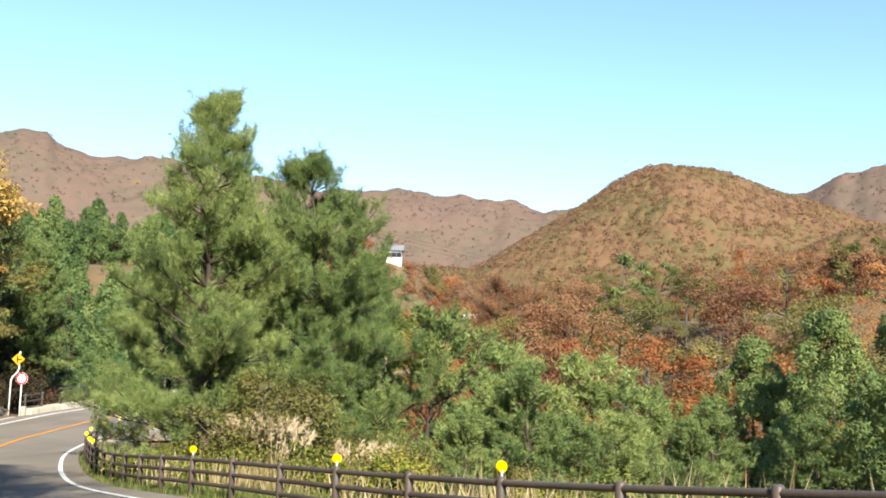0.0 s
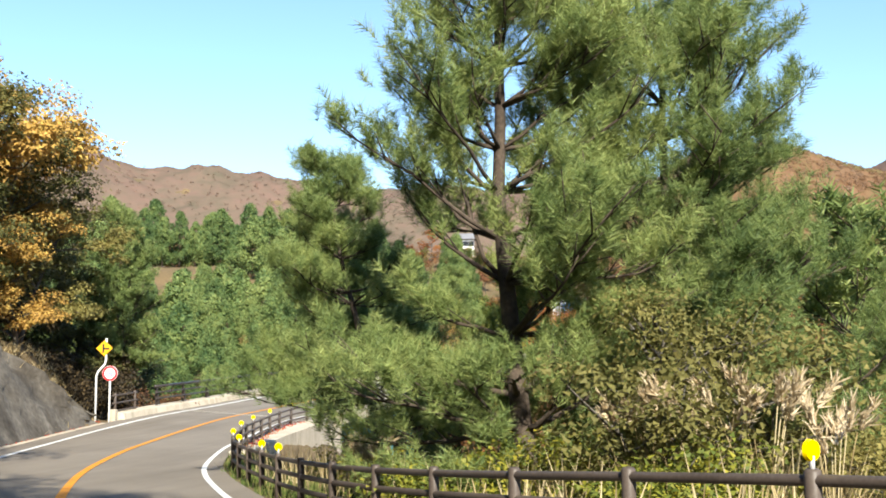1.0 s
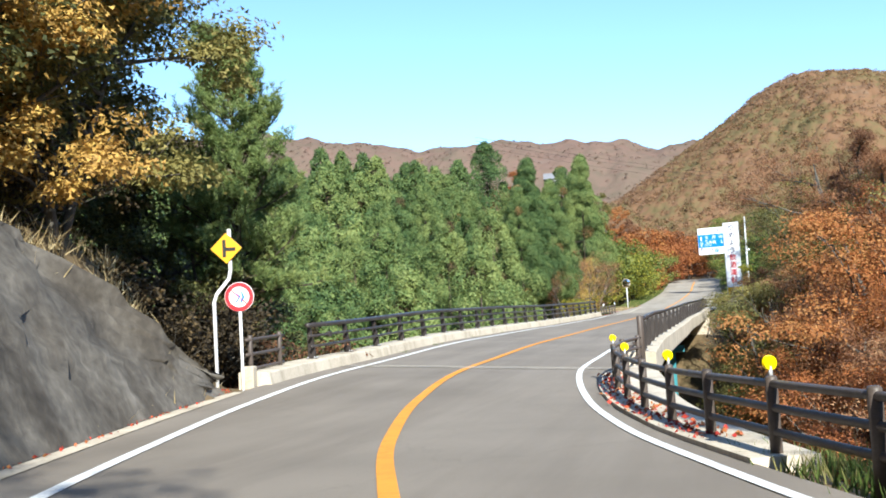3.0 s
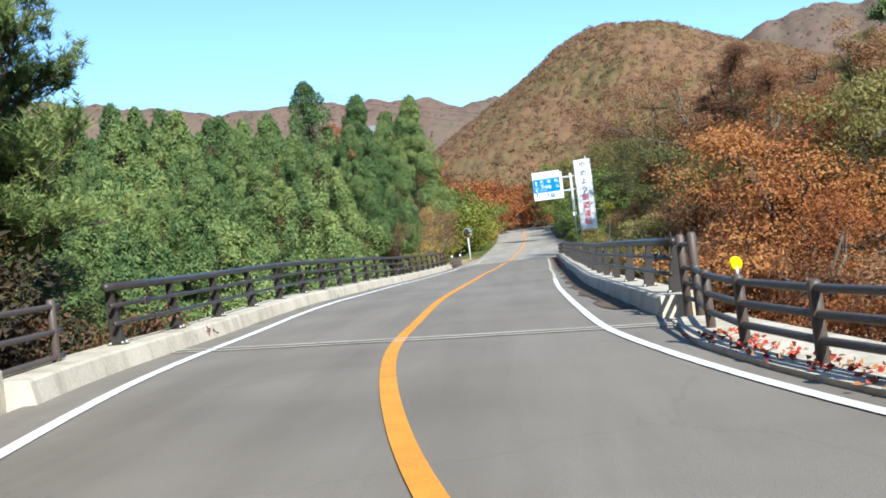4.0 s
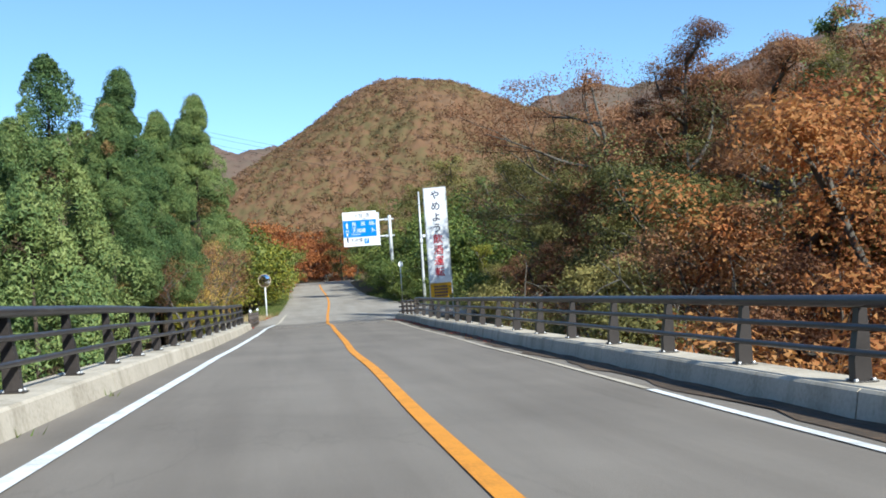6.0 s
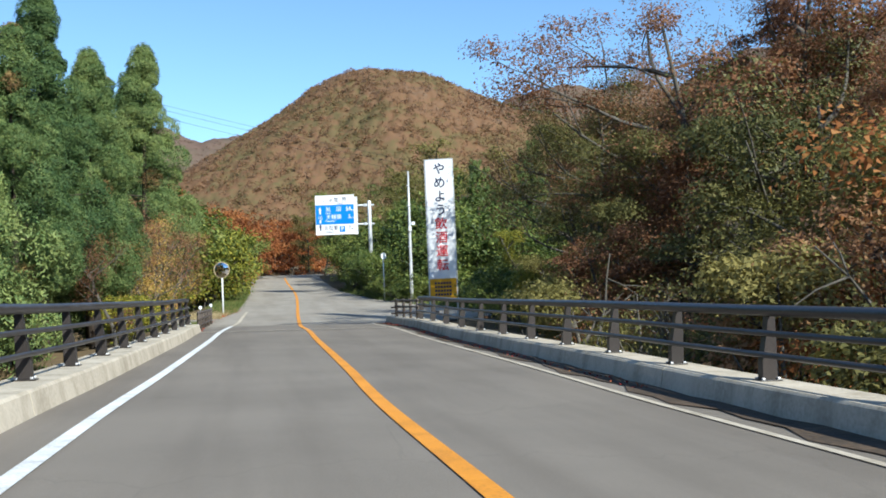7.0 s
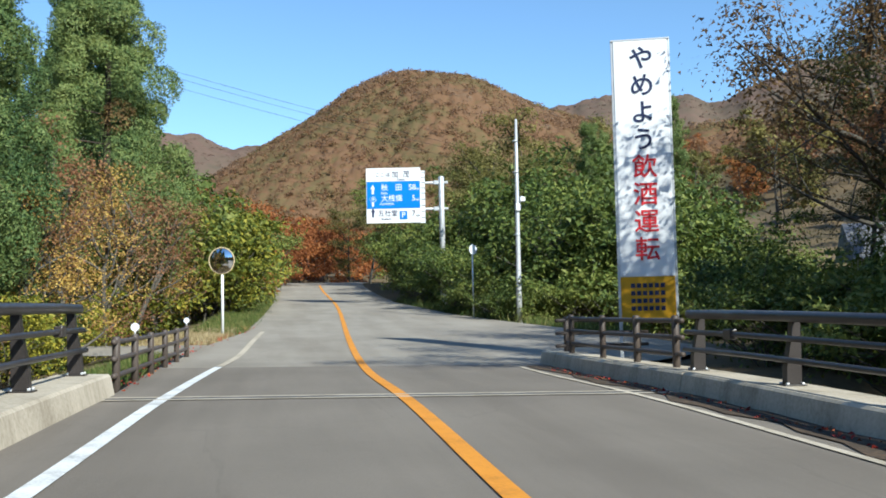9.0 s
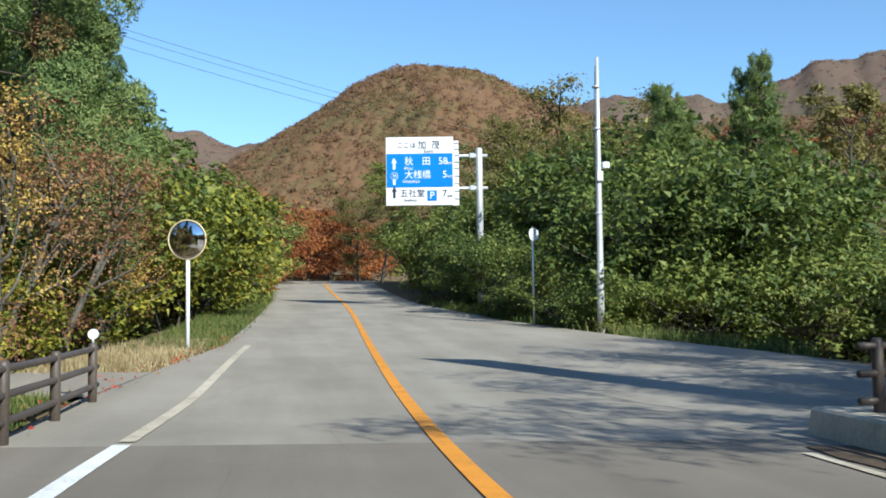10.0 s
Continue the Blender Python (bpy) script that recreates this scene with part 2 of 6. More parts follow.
def empty(name, m, label, category, group="", kind=""):
    ob = new(name)
    ob.matrix_basis = m
    ob.empty_display_size = 0.2
    return tagged(ob, label, category, group, kind)


def box_bm(size, centre=(0, 0, 0), bevel=0.0, turn=None):
    bm = bmesh.new()
    bmesh.ops.create_cube(bm, size=1.0)
    bmesh.ops.scale(bm, vec=size, verts=bm.verts)
    if bevel:
        bmesh.ops.bevel(bm, geom=bm.edges[:], offset=bevel, segments=2, affect="EDGES", profile=0.5)
    if turn is not None:
        bmesh.ops.rotate(bm, verts=bm.verts, cent=(0, 0, 0), matrix=turn)
    bmesh.ops.translate(bm, vec=centre, verts=bm.verts)
    return bm


def join_bm(*bms):
    out = bms[0]
    for b in bms[1:]:
        me = bpy.data.meshes.new("tmp")
        b.to_mesh(me)
        b.free()
        out.from_mesh(me)
        bpy.data.meshes.remove(me)
    return out


def tube_data(points, radii, sides=8, cap=True):
    """Verts and faces of a tube along points."""
    pts = [Vector(p) for p in points]
    verts, faces = [], []
    ref = Vector((0.31, 0.77, 0.55))
    for k, p in enumerate(pts):
        d = (pts[min(k + 1, len(pts) - 1)] - pts[max(k - 1, 0)]).normalized()
        u = d.cross(ref if abs(d.dot(ref)) < 0.9 else Vector((1, 0, 0))).normalized()
        w = d.cross(u)
        for a in range(sides):
            c = 2 * math.pi * a / sides
            verts.append(p + (u * math.cos(c) + w * math.sin(c)) * radii[k])
    for k in range(len(pts) - 1):
        for a in range(sides):
            b = (a + 1) % sides
            faces.append((k * sides + a, k * sides + b, (k + 1) * sides + b, (k + 1) * sides + a))
    if cap:
        faces.append(tuple(range(sides))[::-1])
        faces.append(tuple((len(pts) - 1) * sides + a for a in range(sides)))
    return verts, faces


def tubes(name, list_of, mat, parent=None, label="", sides=8, smooth=True):
    """One mesh of several tubes, each (points, radii)."""
    verts, faces = [], []
    for points, radii in list_of:
        v, f = tube_data(points, radii, sides)
        o = len(verts)
        verts += v
        faces += [tuple(i + o for i in face) for face in f]
    return mesh_object(name, verts, faces, mat, parent, label, smooth)


# ---- the road's line ----
LINE = [(62.06, -135.94, 7.316), (44.98, -119.02, 4.819), (33.90, -108.50, 3.318), (26.80, -101.18, 2.453), (21.91, -95.66, 1.678), (17.82, -91.46, 1.207), (13.91, -87.50, 0.795), (10.43, -82.68, 0.314), (7.34, -77.74, -0.009), (4.36, -72.32, -0.246), (2.36, -67.28, -0.330), (1.29, -63.80, -0.367), (0.35, -59.69, -0.338), (-0.36, -54.50, -0.225), (-0.55, -49.00, -0.146), (-0.61, -43.00, -0.044), (-0.51, -36.00, 0.019), (-0.33, -29.00, 0.094), (-0.25, -23.00, 0.138), (-0.06, -17.51, 0.189), (0.10, -12.02, 0.239), (0.27, -6.02, 0.297), (0.44, -0.02, 0.400), (0.54, 5.99, 0.428), (0.81, 11.99, 0.519), (1.10, 18.01, 0.778), (1.49, 25.01, 1.084), (2.03, 35.02, 1.609), (2.45, 45.03, 2.174), (2.66, 55.02, 2.787), (2.72, 65.02, 3.580), (3.19, 75.10, 4.399), (5.95, 86.20, 4.884), (11.64, 97.24, 4.880), (19.82, 106.20, 4.681), (29.94, 113.08, 4.483)]


def catmull(points, step=12):
    p = np.array(points, float)
    p = np.vstack([2 * p[0] - p[1], p, 2 * p[-1] - p[-2]])
    out = []
    for k in range(1, len(p) - 2):
        for u in np.linspace(0, 1, step, endpoint=False):
            a, b, c, d = p[k - 1 : k + 3]
            out.append(0.5 * (2 * b + (c - a) * u + (2 * a - 5 * b + 4 * c - d) * u * u + (3 * b - a - 3 * c + d) * u**3))
    out.append(p[-2])
    return np.array(out)


CL = catmull(LINE)
CLS = np.r_[0, np.cumsum(np.hypot(*np.diff(CL[:, :2], axis=0).T))]
TAN = np.gradient(CL[:, :2], CLS, axis=0)
TAN /= np.linalg.norm(TAN, axis=1)[:, None]
RIGHT = np.stack([TAN[:, 1], -TAN[:, 0]], 1)
S_OF_Y = lambda y: float(np.interp(y, CL[:, 1], CLS))  # the line runs on in y all the way
S_A, S_B = S_OF_Y(-53.2), S_OF_Y(0.4)
BANK_S = [S_OF_Y(y) for y in (-136, -100, -85, -75, -66, -57, -48, -40, -30, -20, -10, 0, 15)]
BANK = [-0.014, -0.0072, -0.0007, 0.0058, 0.0108, 0.0242, 0.0336, 0.0513, 0.0434, 0.0283, 0.0256, 0.0203, 0.0151]


def at(s, off, dz=0.0):
    """The place at a length along the road and an offset to its right."""
    x, y, z = (float(np.interp(s, CLS, CL[:, k])) for k in range(3))
    rx, ry = (float(np.interp(s, CLS, RIGHT[:, k])) for k in range(2))
    return Vector((x + rx * off, y + ry * off, z - off * float(np.interp(s, BANK_S, BANK)) + dz))


def heading(s):
    return math.degrees(math.atan2(-float(np.interp(s, CLS, TAN[:, 0])), float(np.interp(s, CLS, TAN[:, 1]))))


def ribbon(name, s0, s1, left, right, dz, mat, step=1.0, parent=None, label="", thick=0.0, cross=1):
    """A strip along the road between two offsets (numbers or functions of s); thick gives it a body below."""
    n = max(2, int((s1 - s0) / step) + 1)
    lf = left if callable(left) else (lambda s: left)
    rf = right if callable(right) else (lambda s: right)
    verts, faces = [], []
    for s in np.linspace(s0, s1, n):
        for k in range(cross + 1):
            verts.append(at(s, lf(s) + (rf(s) - lf(s)) * k / cross, dz))
    w = cross + 1
    for i in range(n - 1):
        for k in range(cross):
            faces.append((i * w + k, i * w + k + 1, (i + 1) * w + k + 1, (i + 1) * w + k))
    if thick:
        m = len(verts)
        verts += [v - Vector((0, 0, thick)) for v in verts]
        for i in range(n - 1):
            faces.append((i * w, (i + 1) * w, (i + 1) * w + m, i * w + m))
            faces.append((i * w + cross, i * w + cross + m, (i + 1) * w + cross + m, (i + 1) * w + cross))
            for k in range(cross):
                faces.append((i * w + k + m, (i + 1) * w + k + m, (i + 1) * w + k + 1 + m, i * w + k + 1 + m))
        for k in range(cross):
            faces.append((k, k + m, k + 1 + m, k + 1))
            e = (n - 1) * w
            faces.append((e + k, e + k + 1, e + k + 1 + m, e + k + m))
    return mesh_object(name, verts, faces, mat, parent, label)


def smooth01(v, a, b):
    u = np.clip((np.asarray(v, float) - a) / (b - a), 0, 1)
    return u * u * (3 - 2 * u)


def bump2(x, y, cx, cy, rx, ry, h, p=2.0):
    return h * np.exp(-(np.abs((x - cx) / rx) ** p + np.abs((y - cy) / ry) ** p))


def wave(x, y, scale, seed):
    """A cheap smooth noise of about -1..1."""
    r = np.random.RandomState(seed)
    out = 0 * x
    for k in range(5):
        a = r.uniform(0, 6.28)
        f = 2 * math.pi / (scale * r.uniform(0.6, 1.6))
        out = out + np.sin((x * math.cos(a) + y * math.sin(a)) * f + r.uniform(0, 6.28))
    return out / 2.6


def natural(x, y):
    """The land without the road."""
    h = 0 * x - 0.3
    h = h - 10.5 * np.exp(-(((y + 27 + 0.12 * x) / 20.0) ** 4)) * (1 - 0.5 * smooth01(x, 30, 90))
    h = h - 6.5 * smooth01(x, 2.2, 11) * np.exp(-(((y + 56) / 14) ** 2)) * (1 - smooth01(x, 60, 110))
    # slope above the road on the near left bank
    q = -x - np.interp(y, [-140, -100, -80, -70, -62, -40], [-62, -20.3, -4.4, 1.2, 3.9, 4.6])
    h = h + (3.1 * smooth01(q, -0.2, 2.4) + 9 * smooth01(q, 1.5, 20)) * smooth01(-y, 54.5, 60.5) + 5 * smooth01(q, 3, 18) * smooth01(-y, 44, 56)
    # left bank beyond the bridge and its wooded hill
    h = h + 9 * smooth01(y, 26, 72) * smooth01(-x, 3, 24) + 4 * smooth01(-x, 18, 70) * smooth01(y, -45, 40) + bump2(x, y, -24, 114, 13, 13, 8)
    # right bank
    h = h + 8 * smooth01(x, 12, 32) * smooth01(y, -40, -4) * (1 - 0.6 * smooth01(y, 8, 26))
    h = h + 20 * smooth01(x, 32, 120) * smooth01(y, -85, -15)
    h = h + 6.5 * smooth01(y, 25, 85)
    # far mountains
    far = np.hypot(x, y + 60)
    az = np.degrees(np.arctan2(x, y + 60))
    h = h + 16 * smooth01(far, 150, 330)
    dx = x - 50
    fall = np.where(dx < 0, np.sqrt((0.62 * dx) ** 2 + 16) - 4, np.sqrt((0.38 * dx) ** 2 + 36) - 6)
    dome = np.maximum(0, 86.5 - fall) * np.exp(-np.abs((y - 344) / 82) ** 2.2)
    crest = np.interp(az, [-50, -36, -32.5, -30, -28, -23, -20, -16.5, -12, -5, -1, 5, 13, 15, 18, 25, 28, 34, 50], [10.6, 11.4, 11.5, 10.6, 10.5, 10.8, 10.2, 9.6, 9.7, 9.3, 8.6, 8.5, 9.8, 10.4, 11.1, 10.6, 11.8, 12.5, 12.3])
    crest = crest + 0.14 * wave(az * 10, 0 * az, 60, 4) + 0.09 * wave(az * 10, 0 * az, 21, 7)
    ridge = 700 * np.tan(np.radians(crest)) * np.exp(-(np.maximum(700 - far, 0) / 150) ** 2)
    peaks = np.maximum(dome, ridge)
    h = np.where(far < 140, h, np.maximum(h, peaks + 0.15 * np.minimum(h, 25)))
    r = np.hypot(x, y)
    h = h + 2.0 * wave(x, y, 60, 2) * smooth01(r, 90, 200)
    h = h + 0.35 * wave(x, y, 9, 5)
    return h


def land(x, y):
    """Height of the ground sheet, cut to the road."""
    x, y = np.atleast_1d(np.asarray(x, float)), np.atleast_1d(np.asarray(y, float))
    h = natural(x, y)
    near = (np.abs(x - 10) < 70) & (y > -150) & (y < 130)
    if near.any():
        xs, ys = x[near], y[near]
        c = CL[::3]
        d2 = (xs[:, None] - c[None, :, 0]) ** 2 + (ys[:, None] - c[None, :, 1]) ** 2
        k = d2.argmin(1)
        s = CLS[::3][k]
        rt = RIGHT[::3][k]
        off = (xs - c[k, 0]) * rt[:, 0] + (ys - c[k, 1]) * rt[:, 1]
        zr = c[k, 2] - off * np.interp(s, BANK_S, BANK)
        on_bridge = smooth01(s, S_A - 3.5, S_A + 1.5) * (1 - smooth01(s, S_B - 1.5, S_B + 3.5))
        wide_r = np.interp(s, [0, S_OF_Y(-90), S_OF_Y(-66), S_A - 3, S_B + 4, S_B + 9, S_OF_Y(26), S_OF_Y(46), CLS[-1]], [6.0, 5.5, 3.7, 3.9, 6, 12, 8.5, 5.0, 5])
        wide_l = np.interp(s, [0, S_OF_Y(-60), S_B, S_OF_Y(24), CLS[-1]], [5.2, 4.4, 4.6, 5.5, 5.2])
        soft_r = np.interp(s, [0, S_OF_Y(-72), S_OF_Y(-66), S_A, S_B, CLS[-1]], [7, 4, 1.6, 1.2, 4, 6])
        w = np.where(off > 0, smooth01(off, wide_r, wide_r + soft_r), smooth01(-off, wide_l - 0.3, wide_l + np.interp(s, [0, S_OF_Y(-58), S_OF_Y(-55), S_B], [1.6, 1.6, 3.5, 4.5])))
        cut = zr - 0.09
        h[near] = np.where(True, cut * (1 - w) + h[near] * w, 0) * (1 - on_bridge) + h[near] * on_bridge
        hn = h[near]
        body = np.abs(off) < np.where(off > 0, np.minimum(wide_r, 5.0), np.minimum(wide_l, 5.0))
        hn[body] = np.minimum(hn[body], zr[body] - 0.09)
        under = (on_bridge > 0.6) & (np.abs(off) < 6)
        hn[under] = np.minimum(hn[under], zr[under] - 1.6)
        h[near] = hn
    return h


def ground_z(x, y):
    return float(land(x, y)[0])


# ---- ground sheet ----
def axis(lo, hi, fine_lo, fine_hi, fine, grow):
    a = list(np.arange(fine_lo, fine_hi, fine))
    d = fine
    while a[-1] < hi:
        d *= grow
        a.append(a[-1] + d)
    d = fine
    while a[0] > lo:
        d *= grow
        a.insert(0, a[0] - d)
    return np.array(a)


gx, gy = axis(-1500, 1500, -36, 50, 1.2, 1.05), axis(-900, 1900, -125, 90, 1.2, 1.05)
GX, GY = np.meshgrid(gx, gy)
GZ = land(GX.ravel(), GY.ravel())
nx, ny = len(gx), len(gy)
idx = np.arange(nx * ny).reshape(ny, nx)
quads = np.stack([idx[:-1, :-1], idx[:-1, 1:], idx[1:, 1:], idx[1:, :-1]], -1).reshape(-1, 4)
ground = mesh_object("ground", np.stack([GX.ravel(), GY.ravel(), GZ], 1).tolist(), quads.tolist(), GROUND, smooth=True)
tagged(ground, "leaf-littered brown forest floor of a mountain valley", "ground", kind="structure")

# ---- road ----
END = CLS[-1]
right_edge = lambda s: float(np.interp(s, [0, S_OF_Y(-90), S_OF_Y(-72), S_OF_Y(-62), S_A - 1, S_A + 1, S_B, S_OF_Y(6.5), S_OF_Y(9), S_OF_Y(13), S_OF_Y(20), S_OF_Y(27), S_OF_Y(34), S_OF_Y(48), END], [3.5, 3.4, 3.15, 3.05, 3.55, 3.7, 3.75, 3.75, 6.5, 9.5, 8.8, 6.8, 5.2, 3.7, 3.6]))
left_edge = lambda s: -float(np.interp(s, [0, S_OF_Y(-70), S_OF_Y(-60), S_A, S_B + 1.5, S_OF_Y(3), S_OF_Y(12), S_OF_Y(22), S_OF_Y(40), END], [4.3, 4.2, 4.0, 3.7, 3.7, 3.75, 4.2, 3.4, 3.6, 3.6]))
road = ribbon("road", 0, S_OF_Y(8.0), left_edge, right_edge, 0.0, ASPHALT, 0.5, cross=4)
tagged(road, "smooth grey asphalt road curving onto the bridge", "road", kind="structure")
road_old = ribbon("road_beyond", S_OF_Y(8.0), END, left_edge, right_edge, 0.0, ASPHALT_OLD, 0.5, cross=4)
tagged(road_old, "paler worn asphalt road climbing past a side road", "road", kind="structure")
line_r = lambda s: float(np.interp(s, [S_OF_Y(y) for y in (-110, -90, -75, -66, -60, -54, -45, -25, 0)], [2.65, 2.62, 2.68, 2.78, 2.82, 2.77, 2.88, 2.97, 3.0]))
line_l = lambda s: -float(np.interp(s, [S_OF_Y(y) for y in (-110, -90, -75, -66, -60, -54, -45, -25, 0, 12, 40)], [3.04, 3.02, 2.99, 2.93, 3.0, 2.98, 3.07, 3.01, 2.97, 2.76, 2.89]))


def painted(name, s0, s1, off, width, mat, label):
    ob = ribbon(name, s0, s1, lambda s: off(s) - width / 2, lambda s: off(s) + width / 2, 0.012, mat, 0.5)
    return tagged(ob, label, "road marking", kind="structure")


painted("edge_line_west", 0, S_OF_Y(8.0), line_l, 0.16, WHITE_PAINT, "worn solid white edge line on the asphalt")
painted("edge_line_west_far", S_OF_Y(8.2), S_OF_Y(22), line_l, 0.15, CONCRETE, "faded old white edge line")
painted("edge_line_east", 0, S_OF_Y(-34.0), line_r, 0.12, WHITE_PAINT, "worn solid white edge line on the asphalt")
painted("edge_line_east_worn", S_OF_Y(-33.9), S_OF_Y(7.0), line_r, 0.1, CONCRETE, "worn grey edge line half covered by dirt")
painted("centre_line", 0, S_OF_Y(72), lambda s: 0.0, 0.17, YELLOW_PAINT, "solid orange-yellow centre line")


def joint(y_c, skew, label):
    """An expansion joint: a steel gap between two strips of pale concrete."""
    thing = empty("expansion_joint", Matrix.Identity(4), label, "expansion joint", kind="structure")
    s = S_OF_Y(y_c)
    for name, d, w, mat, dz in (("nosing", -0.17, 0.13, CONCRETE, 0.008), ("gap", 0.0, 0.2, STEEL_JOINT, 0.004), ("nosing", 0.17, 0.13, CONCRETE, 0.008)):
        vs = []
        for o in np.linspace(-3.65, 3.65, 9):
            for e in (-w / 2, w / 2):
                vs.append(at(s + d + e + skew * o, o, dz + 0.004))
        fs = [(2 * k, 2 * k + 2, 2 * k + 3, 2 * k + 1) for k in range(8)]
        mesh_object(name, vs, fs, mat, thing)
    return thing


joint(-52.7, -0.36, "steel road joint between concrete strips at the bridge start")
joint(0.85, 0.0, "steel road joint between concrete strips at the bridge end")
# ---- bridge ----
deck = ribbon("bridge_deck", S_A + 0.3, S_B - 0.3, -4.35, 4.35, -0.05, CONCRETE, 1.5, thick=0.32)
tagged(deck, "concrete bridge deck slab over the valley", "bridge deck", kind="structure")
for off in (-2.6, 0.0, 2.6):
    gv = ribbon("bridge_girder", S_A + 0.2, S_B - 0.2, off - 0.16, off + 0.16, -0.38, TEAL_STEEL, 2.0, thick=1.3)
    tagged(gv, "teal painted steel girder under the bridge", "bridge girder", "girders", "structure")
for y in (-38, -15):
    pier = empty("bridge_pier", Matrix.Identity(4), "teal steel frame pier on a concrete footing", "bridge pier", "piers", "structure")
    s = S_OF_Y(y)
    for off in (-2.6, 2.6):
        top = at(s, off, -1.6)
        gz = ground_z(top.x, top.y) - 0.5
        part("column", box_bm((0.5, 0.5, top.z - gz), (top.x, top.y, (top.z + gz) / 2), 0.02), TEAL_STEEL, pier)
    a, b = at(s, -3.4, -1.75), at(s, 3.4, -1.75)
    tubes("crossbeam", [([a, b], [0.28, 0.28])], TEAL_STEEL, pier, sides=4, smooth=False)
for s, name in ((S_A, "near"), (S_B, "far")):
    c = at(s, 0)
    ab = part("abutment", box_bm((8.9, 1.6, 7.5), (0, 0, 0), 0.05), CONCRETE)
    ab.matrix_basis = pose(c.x, c.y, c.z - 4.25, 0, 0, heading(s))
    tagged(ab, "concrete bridge abutment in the bank", "abutment", "abutments", "structure")

KERB_H = 0.27


def kerb(side, s0, s1, outer, label):
    """A raised concrete kerb along the bridge, in cast lengths with narrow gaps."""
    thing = empty("kerb", Matrix.Identity(4), label, "kerb", "bridge kerbs", "structure")
    n = max(1, round((s1 - s0) / 8.0))
    for k in range(n):
        a, b = s0 + (s1 - s0) * k / n + 0.012, s0 + (s1 - s0) * (k + 1) / n - 0.012
        m = max(2, int((b - a) / 1.0) + 1)
        prof = [(3.66, -0.05), (3.72, KERB_H - 0.03), (3.75, KERB_H), (outer - 0.02, KERB_H), (outer, KERB_H - 0.02), (outer, -0.3)]
        vs = [at(s, side * o, z) for s in np.linspace(a, b, m) for o, z in prof]
        w = len(prof)
        fs = [(i * w + j, i * w + j + 1, (i + 1) * w + j + 1, (i + 1) * w + j) for i in range(m - 1) for j in range(w - 1)]
        fs += [tuple(range(w)), tuple((m - 1) * w + j for j in range(w))[::-1]]
        if side < 0:
            fs = [f[::-1] for f in fs]
        mesh_object("kerb_segment", vs, fs, CONCRETE, thing)
    return thing


kerb(-1, S_OF_Y(-56.1), S_OF_Y(1.7), 4.4, "pale concrete kerb carrying a dark railing")
kerb(1, S_OF_Y(-52.3), S_OF_Y(8.3), 4.4, "concrete kerb in shade carrying a dark railing")


def oriented(ob, s, off, dz=0.0, turn=0.0, parent=None):
    p = at(s, off, dz)
    ob.matrix_basis = pose(p.x, p.y, p.z, 0, 0, heading(s) + turn)
    if parent:
        ob.parent = parent
    return ob


def rail_post_mesh():
    """A tapered flat post with flanges, a base plate and two bolts, leaning out at its foot."""
    body = bmesh.new()
    prof = [(-0.035, 0.012), (0.15, 0.012), (0.135, 0.25), (0.07, 0.6), (0.045, 0.83), (-0.045, 0.83), (-0.04, 0.5)]
    lo = [body.verts.new((x - 0.03, -0.055, z)) for x, z in prof]
    hi = [body.verts.new((x - 0.03, 0.055, z)) for x, z in prof]
    body.faces.new(lo)
    body.faces.new(hi[::-1])
    for k in range(len(prof)):
        j = (k + 1) % len(prof)
        body.faces.new((lo[k], hi[k], hi[j], lo[j]))
    bmesh.ops.bevel(body, geom=body.edges[:], offset=0.008, segments=1, affect="EDGES")
    return join_bm(body, box_bm((0.26, 0.2, 0.016), (0.03, 0, 0.008), 0.003))


post_me = bpy.data.meshes.new("post")
pb = rail_post_mesh()
pb.to_mesh(post_me)
pb.free()
post_me.materials.append(RAIL_PAINT)
bolt_me = bpy.data.meshes.new("bolt")
bb = box_bm((0.035, 0.035, 0.03), (0, 0, 0), 0.008)
bb.to_mesh(bolt_me)
bb.free()
bolt_me.materials.append(GALVANISED)


def bridge_rail(side, s0, s1, label, tall=1.0):
    thing = empty("bridge_railing", Matrix.Identity(4), label, "railing", "bridge railings")
    off = side * 4.12
    n = round((s1 - s0 - 0.5) / 2.55)
    for k in range(n + 1):
        s = s0 + 0.25 + (s1 - s0 - 0.5) * k / n
        post = new("post", post_me)
        oriented(post, s, off, KERB_H, 180 if side > 0 else 0, thing)
        post.matrix_basis = post.matrix_basis @ Matrix.Diagonal((1, 1, tall, 1))
        for a, b in ((-0.06, -0.075), (-0.06, 0.075), (0.12, -0.075), (0.12, 0.075)):
            bolt = new("bolt", bolt_me)
            bolt.parent = post
            bolt.matrix_basis = Matrix.Translation((a, b, 0.03))
    ss = np.linspace(s0, s1, int((s1 - s0) / 1.5))
    for z, r, name in ((0.88, 0.062, "top_rail"), (0.6, 0.034, "middle_rail"), (0.33, 0.034, "lower_rail")):
        lean = {0.88: 0.0, 0.6: 0.055, 0.33: 0.085}[z]
        pts = [at(s, off - side * (lean + 0.02), KERB_H + z * tall) for s in ss]
        rr = [r] * len(pts)
        tubes(name, [(pts, rr)], RAIL_PAINT, thing, sides=12)
    for e in (0, -1):
        p = at(ss[e], off, KERB_H + 0.6)
        sl = part("rail_sleeve", box_bm((0.1, 0.22, 0.13), bevel=0.015), RAIL_PAINT, thing)
        oriented(sl, ss[e] + (1.35 if e == 0 else -1.35), off - side * 0.075, KERB_H + 0.6 * tall)
        sl.parent = thing
    return thing


bridge_rail(-1, S_OF_Y(-52.7), S_OF_Y(1.6), "dark brown painted metal bridge railing with three rails", 0.96)
